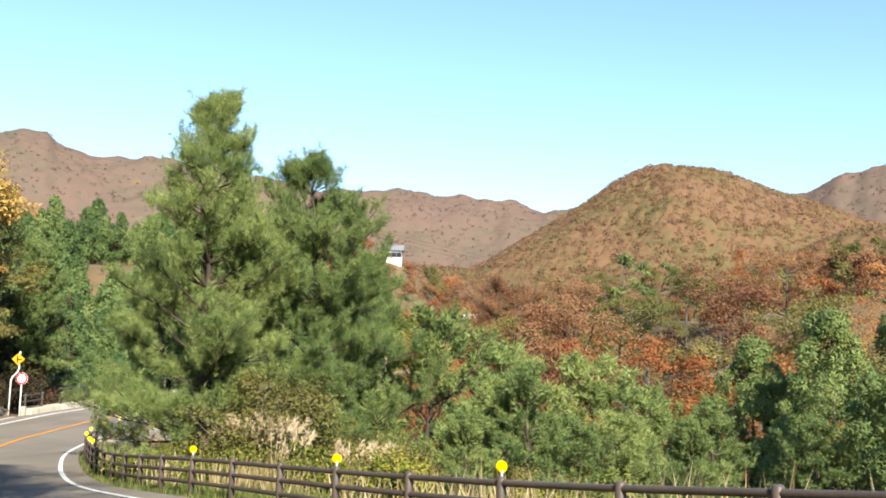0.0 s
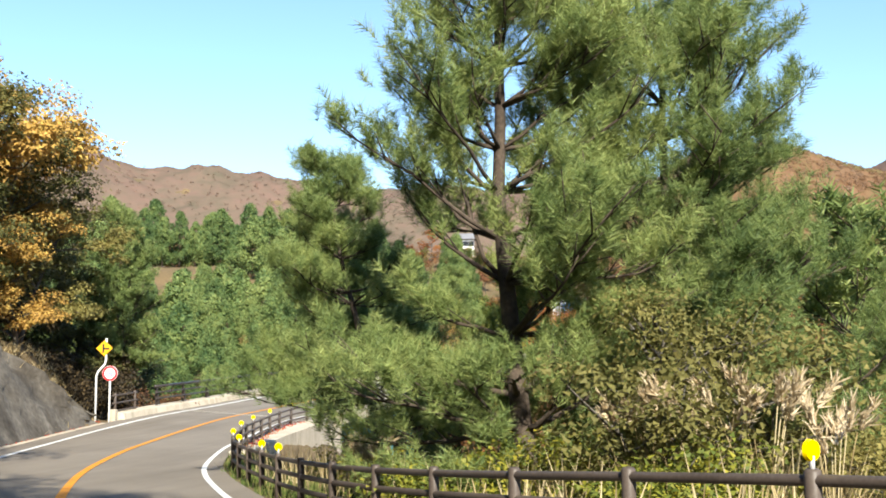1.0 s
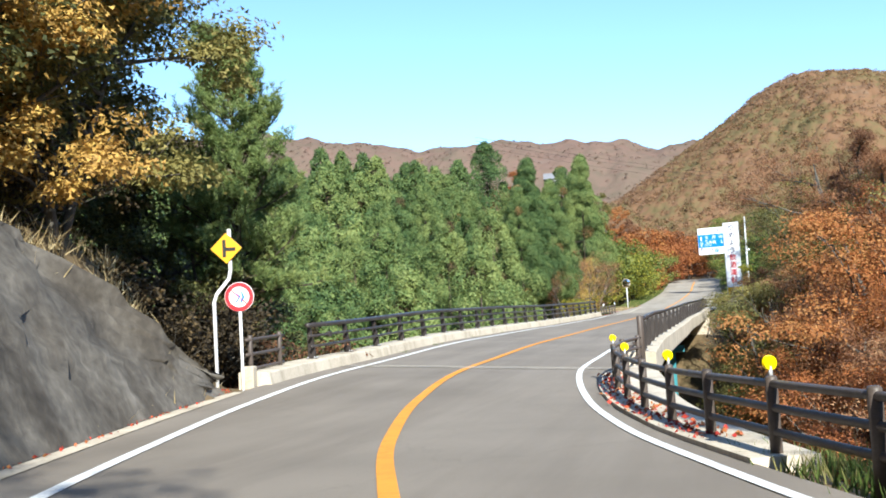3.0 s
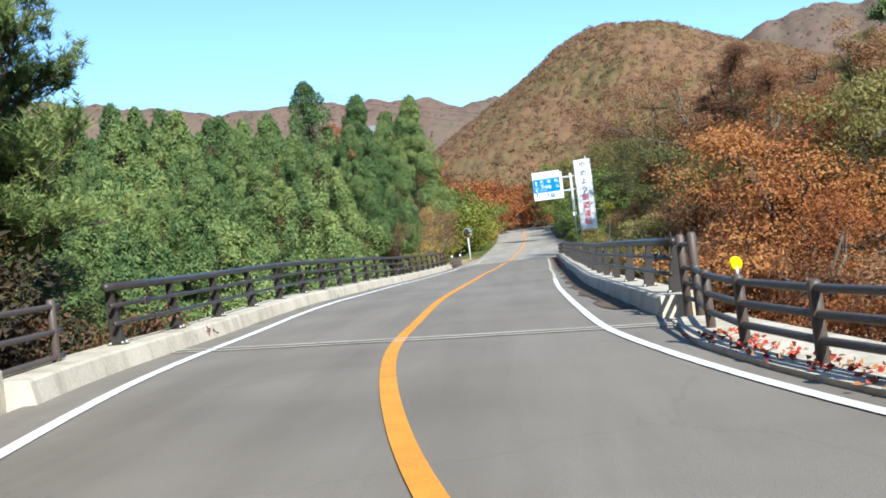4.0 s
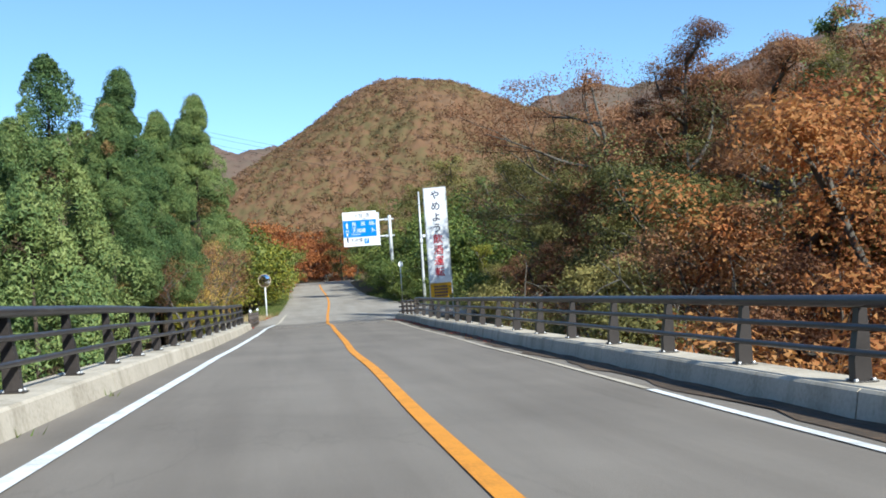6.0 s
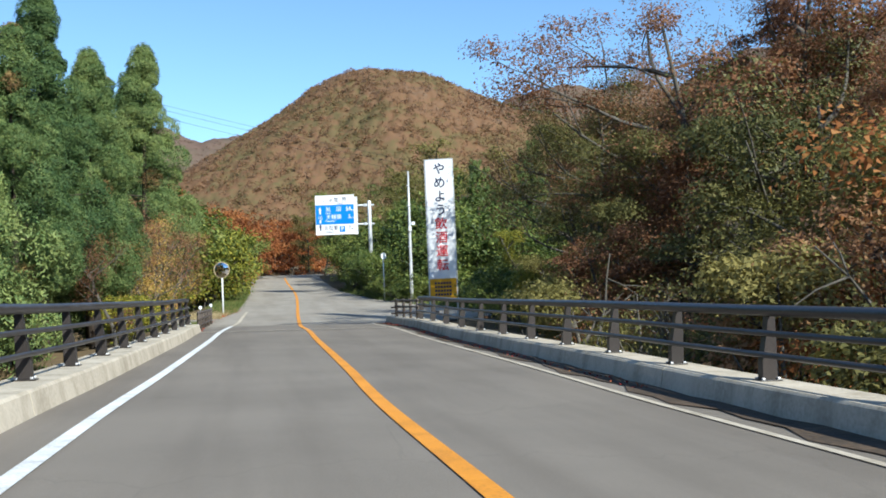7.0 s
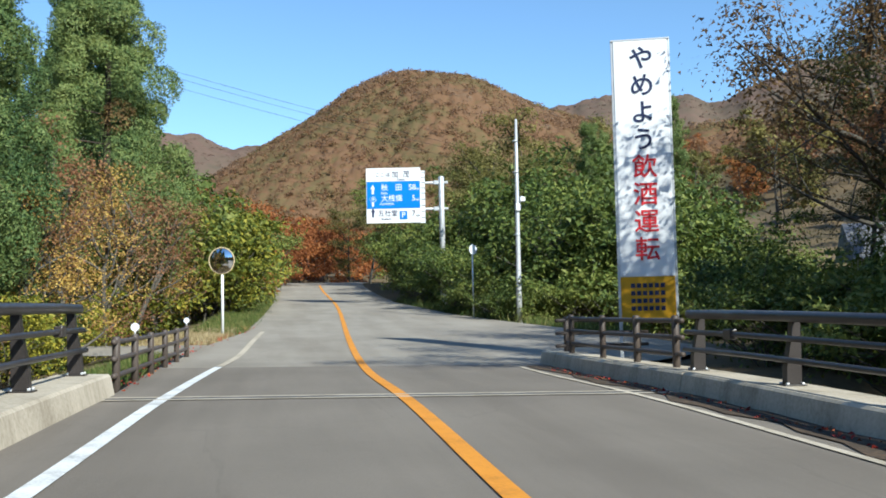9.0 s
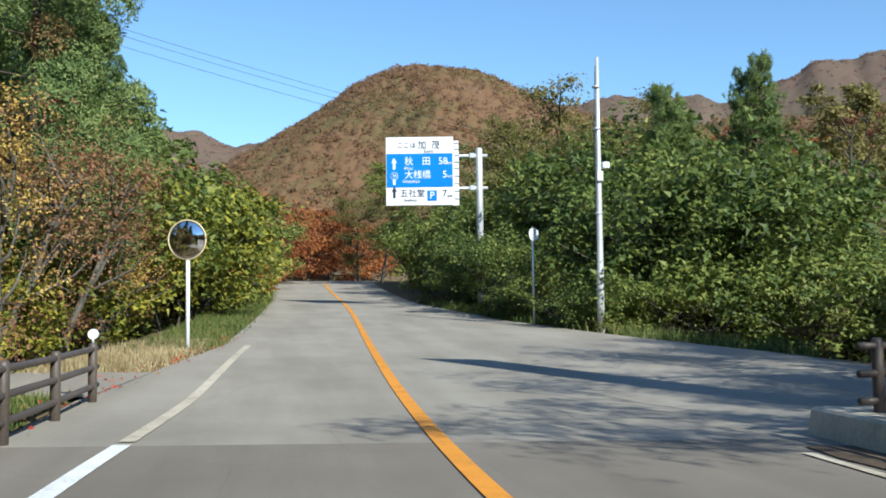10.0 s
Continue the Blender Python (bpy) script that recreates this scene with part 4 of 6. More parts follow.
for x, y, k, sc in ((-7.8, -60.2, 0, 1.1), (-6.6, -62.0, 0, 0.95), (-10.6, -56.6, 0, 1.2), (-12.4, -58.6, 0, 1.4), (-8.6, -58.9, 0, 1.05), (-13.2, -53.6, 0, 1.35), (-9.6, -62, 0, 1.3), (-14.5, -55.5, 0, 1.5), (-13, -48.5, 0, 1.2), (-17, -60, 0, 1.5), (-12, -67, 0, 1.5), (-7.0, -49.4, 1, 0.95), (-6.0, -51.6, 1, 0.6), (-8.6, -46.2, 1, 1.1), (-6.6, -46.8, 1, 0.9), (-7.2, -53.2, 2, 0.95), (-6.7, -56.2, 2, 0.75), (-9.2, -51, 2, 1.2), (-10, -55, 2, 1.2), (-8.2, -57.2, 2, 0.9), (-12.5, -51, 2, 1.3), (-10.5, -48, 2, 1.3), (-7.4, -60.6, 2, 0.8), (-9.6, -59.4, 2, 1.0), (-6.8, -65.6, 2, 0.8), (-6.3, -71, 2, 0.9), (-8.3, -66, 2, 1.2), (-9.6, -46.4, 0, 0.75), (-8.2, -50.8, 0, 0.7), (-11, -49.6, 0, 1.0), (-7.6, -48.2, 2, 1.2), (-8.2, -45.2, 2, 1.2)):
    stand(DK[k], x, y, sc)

# more trees on the left bank that overhang and shade the approach
for x, y, k, sc in ((14.0, -101, 0, 1.7), (19.5, -108, 1, 1.8), (6.4, -93.6, 1, 1.1), (27, -117, 0, 1.8), (1.2, -87.5, 0, 1.2), (4.4, -90.8, 1, 1.2), (10.6, -97.6, 0, 1.9), (16.4, -104.6, 1, 1.9), (-1.5, -84.6, 1, 1.6), (23, -112.5, 0, 1.8)):
    stand(OAK[k], x, y, sc)

# cedars across the valley
CD = [cedar(61, 17, 4.6, 88, 0.2, 520, lump=0.95, thin=0.42), cedar(62, 15, 4.5, 81, 0.2, 520, lump=0.95, thin=0.42), cedar(63, 18, 4.6, 92, 0.2, 520, lump=0.95, thin=0.42), cedar(64, 12.5, 4.4, 69, 0.2, 520, lump=0.95, thin=0.42)]
CN = [cedar(161, 17, 3.5, 100, 0.13, 1500, thin=0.4, lump=0.95, low=0.24, label="tall cedar with rounded bunches of needles close to the bridge"), cedar(163, 18, 3.5, 104, 0.13, 1500, thin=0.4, lump=0.95, low=0.22, label="tall cedar with rounded bunches of needles close to the bridge")]
CF = [cedar(65, 13, 4.4, 70, 0.5, 130, lump=1.2, thin=0.45), cedar(66, 11.5, 4.3, 64, 0.5, 130, lump=1.2, thin=0.45), cedar(67, 14.5, 4.4, 74, 0.5, 130, lump=1.2, thin=0.45)]
SET = [(-8.6, 34, 2, 16.4), (-10.8, 38, 0, 17.5), (-9.4, 45, 0, 17), (-15.2, 17.6, 2, 17.9), (-7.2, 26.5, 2, 16.8), (-12.2, 23, 0, 14.8), (-17.5, 12, 0, 14.2), (-12.0, 12.5, 1, 12.0), (-9.2, 1.2, 0, 11.0), (-8.8, 14.6, 0, 12.0), (-14, 4.5, 0, 11.5), (-11.0, -1.0, 3, 9.0), (-8.0, 10.0, 2, 12.4), (-9.4, 7.0, 2, 14.0), (-13.5, -5.5, 1, 8.0), (-20.5, 6, 1, 11.6),
       (-22, 18.5, 2, 14.6), (-19, -3, 0, 9.4), (-10.2, -9.5, 3, 5.6), (-16.5, -11, 1, 7.0), (-25, -4, 2, 9.8), (-24, 10, 0, 12.0), (-21, -12.5, 3, 7.2), (-13, -16.5, 3, 3.8), (-27, -14, 1, 8.2), (-19.5, -20, 1, 4.6), (-30, 4, 0, 11.8), (-26, -22, 3, 5.6), (-33, -9, 2, 10.0), (-34, -22, 1, 7.6), (-15.5, -25, 3, 2.6), (-23, -31, 3, 4.4), (-31, -31, 1, 6.8), (-19, -36, 3, 3.6), (-28, -40, 3, 6.6), (-40, -16, 2, 10), (-41, -32, 1, 9)]
for x, y, k, top in SET:
    h = (17, 15, 18, 12.5)[k]
    g = ground_z(x, y)
    stand(CN[k // 2] if k in (0, 2) and x > -13 else CD[k], x, y, max(0.55, (top - g) / h), z=g - 0.1)
n = 0
while n < 46:
    x, y = RNG.uniform(-46, -13), RNG.uniform(-46, 28)
    if y > 5 and x > -17:
        continue
    top = float(np.interp(y, [-46, -20, 0, 28], [2.5, 4.5, 9.0, 13.0])) + RNG.uniform(-1.5, 1.2)
    g = ground_z(x, y)
    near = x > -30 and y < 20
    stand((CD if near else CF)[n % 3], x, y, max(0.5, (top - g) / ((17, 15, 18) if near else (13, 11.5, 14.5))[n % 3]), z=g - 0.1)
    n += 1
n = 0
while n < 200:
    x, y = RNG.uniform(-125, -18), RNG.uniform(-50, 120)
    if x > -38 and y < 26 and (x > -24 or y < -30):
        continue
    if x > -20 - 0.25 * max(0, y - 30):
        continue
    stand(CF[n % 3], x, y, RNG.uniform(0.62, 0.95))
    n += 1

# autumn woods on the right bank
AU = [broadleaf(71, 13, 5.0, ORANGE, 34000, 0.085, 0.08, "broadleaf tree in orange autumn colour"), broadleaf(72, 12, 4.7, RUST, 34000, 0.085, 0.08, "broadleaf tree in russet autumn colour"), broadleaf(73, 13.5, 4.9, OLIVE, 34000, 0.085, 0.06, "olive-green broadleaf tree turning yellow"), broadleaf(74, 11.5, 4.6, ORANGE, 34000, 0.085, 0.05, "low spreading tree in reddish orange leaf"), broadleaf(75, 12.5, 5.2, RUST, 34000, 0.085, 0.1, "dark brown and olive broadleaf tree beside the bridge end"), broadleaf(76, 12.5, 5.0, DARKLEAF, 34000, 0.085, 0.05, "dark green broadleaf tree beside the bridge end")]
AM = [broadleaf(271, 13, 5.0, ORANGE, 22000, 0.115, 0.08, "broadleaf tree in orange autumn colour", twigs=False), broadleaf(272, 12, 4.7, RUST, 22000, 0.115, 0.08, "broadleaf tree in russet autumn colour", twigs=False), broadleaf(273, 13.5, 4.9, OLIVE, 22000, 0.115, 0.06, "olive-green broadleaf tree turning yellow", twigs=False), broadleaf(274, 11.5, 4.6, ORANGE, 22000, 0.115, 0.05, "low spreading tree in reddish orange leaf", twigs=False), broadleaf(275, 12.5, 5.0, RUST, 22000, 0.115, 0.08, "dark brown broadleaf tree", twigs=False), broadleaf(276, 12.5, 4.8, DARKLEAF, 22000, 0.115, 0.05, "dark green broadleaf tree", twigs=False)]
RSET = [(12.4, -13.5, 2, 6.4), (12.2, -20.5, 0, 6.0), (10.5, -29, 0, 3.4), (14.5, -16, 0, 9.0), (15.2, -24, 3, 7.4), (14.6, 9.2, 5, 8.4), (11.6, -2.6, 5, 6.6), (16.6, 1.0, 5, 11.6), (19.2, 11.6, 5, 9.6), (12.0, -6.8, 2, 7.6), (10.2, -38, 3, 1.8), (12.8, -45.5, 1, 1.4), (10.8, 1.2, 5, 10.0), (13.8, -2.2, 4, 13.0), (12.4, -10, 5, 9.0), (17.5, -6.5, 1, 11.6), (19.6, -19, 2, 9.4), (23, -26, 1, 9.6), (15.6, -35, 0, 4.6), (19.5, -45, 1, 3.0), (25, -51, 3, 2.5), (34.5, -52, 0, 5.5), (40.5, -52, 2, 7), (27.5, -38, 0, 7.2),
        (22.5, -9, 1, 12.0), (20.8, -33, 1, 6.4), (27, -17, 2, 11.4), (26, -2, 2, 13.4), (31.5, -36, 2, 7.8), (33, -9, 2, 14), (34.5, -24, 1, 11.6), (30, -48, 3, 4.0), (38, -45, 0, 7.0), (16.0, 5.6, 4, 13.0), (17.2, 8.5, 5, 12.0), (20.4, 15, 4, 10.0), (23.5, 5, 1, 13), (14.8, 13, 5, 6.6), (41, -33, 2, 11), (42, -13, 1, 15), (40, 2, 0, 16.5), (31, 8, 2, 15), (46, -44, 1, 8.5), (50, -25, 0, 14), (36, -60, 3, 3), (45, -60, 1, 6), (55, -50, 0, 10), (54, -8, 2, 18)]
AT = broadleaf(77, 20, 5.2, RUST, 60000, 0.08, 0.3, "tall russet tree rising out of the valley beside the bridge", upright=0.7)
for x, y, top in ((16.6, -12.5, 11.6), (15.6, -6.6, 13.6)):
    stand(AT, x, y, (top - ground_z(x, y)) / 19.5)
AH = (12.2, 11.2, 12.6, 10.6, 11.8, 11.8)
AF = [broadleaf(171, 10, 3.9, ORANGE, 3800, 0.3, 0.1, "broadleaf tree in orange autumn colour", twigs=False), broadleaf(172, 9, 3.6, RUST, 3800, 0.3, 0.1, "broadleaf tree in russet autumn colour", twigs=False), broadleaf(173, 10.5, 3.8, OLIVE, 3800, 0.3, 0.1, "olive-green broadleaf tree turning yellow", twigs=False), broadleaf(174, 8.5, 3.5, RUST, 3800, 0.3, 0.08, "low spreading tree in brown leaf", twigs=False)]
for x, y, k, top in RSET:
    g = ground_z(x, y)
    stand((AU if x < 16.2 else AM)[k], x, y, max(0.6, (top - g) / AH[k]), z=g - 0.1)
n = 0
while n < 120:
    x, y = RNG.uniform(36, 150), RNG.uniform(-80, 110)
    if x < 58 and y < 6:
        continue
    stand(AF[int(RNG.choice(4, p=[0.22, 0.33, 0.3, 0.15]))], x, y, RNG.uniform(0.75, 1.15))
    n += 1
n = 0
while n < 60:
    x, y = RNG.uniform(-75, 80), RNG.uniform(100, 156)
    if math.hypot(x + 24, y - 112) < 15 or abs(x - 6) < 14 and y < 125:
        continue
    stand(AF[int(RNG.choice(4, p=[0.25, 0.3, 0.3, 0.15]))], x, y, RNG.uniform(0.6, 0.9))
    n += 1
for x, y, sc in ((-30, 104, 0.5), (-26, 102.5, 0.45), (-21.5, 102.5, 0.42), (-17, 104, 0.5), (-13.5, 108, 0.6), (-34, 109, 0.6), (-31, 115, 0.75), (-14.5, 114, 0.7), (-27.8, 107, 0.4), (-18, 108.5, 0.42), (-23.5, 106.5, 0.3), (-11, 103, 0.6), (-37, 103, 0.6), (-22, 97, 0.5), (-28, 97, 0.55), (-16, 98, 0.55)):
    stand(AF[int(RNG.randint(4))], x, y, sc)
# dark evergreens on the skyline
EV = broadleaf(81, 9, 2.2, PINE, 5200, 0.17, 0.2, "dark evergreen standing over the autumn wood", airy=0.8)
for x, y, sc in ((27.5, -1.5, 1.15), (30.5, 2.5, 0.95), (24.5, 3.0, 0.8), (44, -66, 0.9), (38, -66, 1.0), (48, -58, 0.9)):
    stand(EV, x, y, sc)
SPC = (31.5, -64.7, 3, 0.75), (33.5, -67.5, 1, 0.62), (33, -71.5, 3, 0.6), (36, -82, 2, 0.62), (40, -78, 0, 0.6), (33.5, -79, 1, 0.5), (43, -70, 2, 0.6), (38.5, -86, 3, 0.7)
for x, y, k, sc in SPC:
    stand(CD[k], x, y, sc)

# beyond the bridge
BU = [broadleaf(91, 5.2, 3.0, GREEN, 9000, 0.17, 0.03, "dense green leafy bush beside the road", "shrub", stems=5, group="bushes"), broadleaf(92, 4.4, 2.6, YELLOWGREEN, 8500, 0.16, 0.03, "yellow-green bush on the road bank", "shrub", stems=5, group="bushes"), broadleaf(93, 3.6, 2.4, GREEN, 7500, 0.15, 0.02, "dark green bush by the side road", "shrub", stems=6, group="bushes")]
BSET = [(12.9, 31, 0, 7.4), (12.0, 35.4, 0, 6.2), (14.4, 37, 0, 9.6), (12.6, 42, 0, 6.8), (15, 31, 0, 8.2), (17.5, 34, 0, 8.2), (13.5, 46, 0, 10.8), (9.4, 48, 0, 6.8), (11.5, 52, 0, 9.4), (8.8, 56, 0, 8.0), (9.5, 63, 0, 9.0), (16.5, 42, 0, 11.0), (20, 29, 0, 5.0), (22, 37, 0, 6.2), (12, 60, 0, 10), (10.5, 70, 0, 10), (15.5, 26.5, 2, 4.6), (19, 24.5, 2, 4.2), (23, 24, 2, 4.2), (27, 27, 2, 4.6), (31, 24, 2, 4.6), (12.8, 27.4, 2, 4.2),
        (8.8, 32.5, 2, 3.8), (8.5, 29.0, 2, 2.6), (8.0, 34.6, 2, 3.2), (9.4, 27.9, 2, 2.4), (9.8, 29.4, 2, 3.4), (8.6, 37.6, 0, 5.4), (8.8, 42.5, 0, 6.2), (10.8, 27.4, 2, 3.0), (8.2, 46, 2, 4.6), (9.0, 7.2, 2, 2.6), (11.5, 6.2, 2, 3.2), (9.5, 3.2, 2, 2.4), (10.4, 10.2, 2, 3.4), (14, 9, 2, 3.6)]
for x, y, k, top in BSET:
    g = ground_z(x, y)
    stand(BU[k], x, y, max(0.45, (top - g) / (5.4, 4.6, 3.8)[k]), z=g - 0.05)
LSET = [(-6.0, 30, 1, 5.6), (-4.6, 35.5, 1, 7.6), (-4.4, 40, 1, 8.0), (-4.2, 46, 0, 8.2), (-8, 35, 0, 9.0), (-7.9, 27, 1, 4.6), (-3.6, 36.5, 1, 6.4), (-3.4, 55, 1, 8.8), (-6.6, 49, 1, 10.5), (-2.6, 62, 0, 9.0), (-9.5, 42, 0, 11.5), (-7.0, 23.2, 1, 3.0), (-9.2, 20.5, 2, 3.6), (-7.0, 17.8, 1, 2.4), (-6.6, 12.6, 2, 1.8), (-6.4, 8.6, 1, 1.6)]
for x, y, k, top in LSET:
    g = ground_z(x, y)
    stand(BU[k], x, y, max(0.5, (top - g) / (5.4, 4.6, 3.8)[k]), z=g - 0.05)
RB = broadleaf(95, 6.4, 2.2, RUST, 5200, 0.07, 0.1, "thin-leaved russet tree by the fence", airy=1.3, upright=1.0)
RO = broadleaf(195, 6.0, 2.2, GOLD, 5600, 0.07, 0.08, "thin tree with yellow-brown leaves by the fence", airy=1.3, upright=1.0)
for x, y, sc in ((-6.2, 15.0, 0.95), (-6.3, 11.0, 0.9), (-6.3, 19.6, 1.05), (-6.6, 6.0, 0.8), (-6.0, 24.4, 1.1), (-5.6, 28.6, 0.95), (-7.6, 13.0, 1.1), (-6.9, 21.6, 1.15)):
    stand(RO if y in (11.0, 19.6, 28.6) else RB, x, y, sc)
OB = broadleaf(96, 4.6, 2.6, ORANGE, 6500, 0.2, 0.03, "orange-leaved bush at the top of the rise", "shrub", stems=4, group="bushes")
for x, y, sc in ((-0.5, 72, 1.0), (-2.5, 80, 1.3), (1.5, 88, 1.5), (5, 95, 1.6), (-5, 90, 1.7), (-1.0, 98, 1.8), (9, 102, 1.6), (-4.6, 68, 1.2), (-8.5, 60, 1.4), (-3.2, 49, 1.1), (-2.4, 58, 0.9)):
    stand(OB, x, y, sc)
TG = [broadleaf(191, 10, 3.8, OLIVE, 14000, 0.13, 0.06, "olive-green broadleaf tree on the road bank", twigs=False), broadleaf(192, 10, 3.6, GREEN, 14000, 0.13, 0.06, "green broadleaf tree on the road bank", twigs=False)]
for x, y, k, top in ((6.4, 84, 0, 13.4), (7.6, 77, 0, 14.2), (9.2, 71, 1, 14.6), (10.6, 66, 0, 14.8), (12.4, 61, 1, 15.0), (14.0, 57, 0, 15.4), (13.6, 47, 1, 11.4), (16.4, 44, 0, 10.6), (18.0, 50, 0, 14.4), (22.0, 51, 1, 13.0), (12.0, 52.5, 0, 12.4)):
    g = ground_z(x, y)
    stand(TG[k], x, y, (top - g) / 10.2, z=g - 0.1)
TS = [broadleaf(193, 11, 2.6, OLIVE, 26000, 0.085, 0.2, "slender olive-yellow tree behind the railing", airy=1.25, upright=0.9), broadleaf(194, 11, 2.5, RUST, 26000, 0.08, 0.2, "slender rust-brown tree behind the railing", airy=1.25, upright=0.9)]
TS.append(broadleaf(196, 11, 1.6, YELLOWGREEN, 14000, 0.085, 0.3, "slender yellow-green tree behind the railing", airy=1.1, upright=0.8))
for x, y, k, top in ((8.8, -4.5, 2, 0.8), (9.2, -9, 2, 1.2), (8.7, -7, 2, 1.3), (8.9, -12, 2, 1.6), (8.8, -15.5, 2, 1.3), (9.2, -19, 2, 1.4), (8.9, -23, 2, 0.8), (9.0, -0.5, 2, 1.4), (8.8, -26, 1, 2.4), (9.6, -22, 0, 3.6), (8.6, -18.4, 1, 3.2), (9.2, -14.6, 0, 4.4), (8.4, -11, 0, 3.4), (9.0, -7.4, 1, 4.2), (8.8, -3.6, 0, 3.6), (10.6, -10, 0, 5.6), (11.4, -16.6, 1, 5.6), (10.4, -5, 0, 5.4), (10.8, -24.6, 1, 4.0), (9.4, -31, 1, 1.8), (12.4, -6.8, 1, 7.0)):
    g = ground_z(x, y)
    stand(TS[k], x, y, min(1.25, max(0.5, (top - g) / 10.4)), z=max(g - 0.1, top - 13.5))
WL = broadleaf(97, 13, 3.6, OLIVE, 7000, 0.2, 0.35, "tall thinly leaved willow above the bushes", airy=1.3, upright=1.1)
stand(WL, 17.0, 56.5, (18.6 - ground_z(17.0, 56.5)) / 13.0)
stand(WL, 20.8, 55, (17.2 - ground_z(20.8, 55)) / 13.0)
stand(PL, 21.2, 41.5, (13.4 - ground_z(21.2, 41.5)) / 15.5, squash=1.35)
stand(PL, 17.4, 41.0, (12.0 - ground_z(17.4, 41)) / 15.5, squash=1.35)
stand(PL, 27.0, 46, (9.0 - ground_z(27, 46)) / 13.5, squash=1.2)
BARE = broadleaf(98, 4.2, 1.9, RUST, 500, 0.045, 0.05, "bare twiggy shrub with few leaves beside the bridge", "shrub", stems=5, group="bushes", upright=1.3)
OH = broadleaf(99, 12.5, 6.2, DARKAUTUMN, 11000, 0.12, 0.3, "half-bare tree with thin branches reaching over the road", airy=1.1, upright=0.45)
for x, y, top, turn in ((14.0, 7.6, 10.6, 40), (15.4, 1.0, 10.0, 120)):
    stand(OH, x, y, (top - ground_z(x, y)) / 12.0, turn)
for x, y, sc in ((8.3, -13, 1.8), (8.7, -17, 1.7), (8.4, -9, 1.6), (9.0, -21.5, 1.7), (8.3, -15, 1.5), (8.4, -11, 1.5)):
    stand(BARE, x, y, sc, z=max(ground_z(x, y), -4.2))

# far woods
def canopy(name, x0, x1, y0, y1, step, cell, tall, mat, label, seed=1, inside=None, rough=0.1):
    """A wood seen from afar: rounded crowns of uneven height, side by side over the land, as one sheet."""
    r = np.random.RandomState(seed)
    nx, ny = int((x1 - x0) / step), int((y1 - y0) / step)
    xs, ys = np.meshgrid(np.linspace(x0, x1, nx), np.linspace(y0, y1, ny))
    xs, ys = xs.ravel() + r.uniform(-0.25, 0.25, nx * ny) * step, ys.ravel() + r.uniform(-0.25, 0.25, nx * ny) * step
    gx, gy = int((x1 - x0) / cell) + 4, int((y1 - y0) / cell) + 4
    jx, jy, jh, jr = (r.uniform(0, 1, (gx, gy)) for q in range(4))
    ci, cj = ((xs - x0) / cell).astype(int) + 1, ((ys - y0) / cell).astype(int) + 1
    top = np.zeros(len(xs))
    for di in (-1, 0, 1):
        for dj in (-1, 0, 1):
            i, j = np.clip(ci + di, 0, gx - 1), np.clip(cj + dj, 0, gy - 1)
            d = np.hypot(xs - (x0 + (i - 1 + jx[i, j]) * cell), ys - (y0 + (j - 1 + jy[i, j]) * cell)) / (cell * (0.55 + 0.4 * jr[i, j]))
            top = np.maximum(top, tall * (0.45 + 0.75 * jh[i, j]) * np.sqrt(np.clip(1 - d * d, 0, 1)))
    zs = land(xs, ys) + 0.6 + top + r.normal(0, rough, len(xs)) * tall
    q = np.arange(nx * ny).reshape(ny, nx)
    faces = np.stack([q[:-1, :-1], q[:-1, 1:], q[1:, 1:], q[1:, :-1]], -1).reshape(-1, 4)
    if inside is not None:
        faces = faces[inside(xs, ys)[faces].all(1)]
    me = bpy.data.meshes.new(name)
    me.vertices.add(len(xs))
    me.vertices.foreach_set("co", np.stack([xs, ys, zs], 1).ravel())
    me.loops.add(faces.size)
    me.loops.foreach_set("vertex_index", faces.ravel())
    me.polygons.add(len(faces))
    me.polygons.foreach_set("loop_start", np.arange(0, faces.size, 4))
    me.polygons.foreach_set("loop_total", np.full(len(faces), 4))
    me.update(calc_edges=True)
    me.validate()
    me.materials.append(mat)
    return tagged(new(name, me), label, "woods", kind="stuff")


canopy("autumn_hill_woods", -95, 215, 126, 362, 0.85, 3.2, 1.7, FAR_AUTUMN, "brown and rust autumn woods covering the domed hill", 3, lambda x, y: (y > 150 - 0.25 * np.abs(x - 40)) & (np.hypot(x + 24, y - 112) > 40), 0.08)
canopy("distant_ridge_woods", -620, 580, 290, 730, 2.7, 6.0, 1.8, HAZED_WOODS, "reddish woods on the distant ridge, haze mixed into their colour", 4, lambda x, y: (np.hypot(x, y + 60) > 432) & (np.hypot(x, y + 60) < 728), 0.08)
canopy("west_hill_woods", -430, -110, -80, 430, 3.0, 7.5, 4.5, FAR_AUTUMN, "autumn woods on the western hillside", 6)
canopy("east_hill_woods", 150, 440, -140, 410, 3.0, 7.5, 4.5, FAR_AUTUMN, "autumn woods on the eastern hillside", 7)


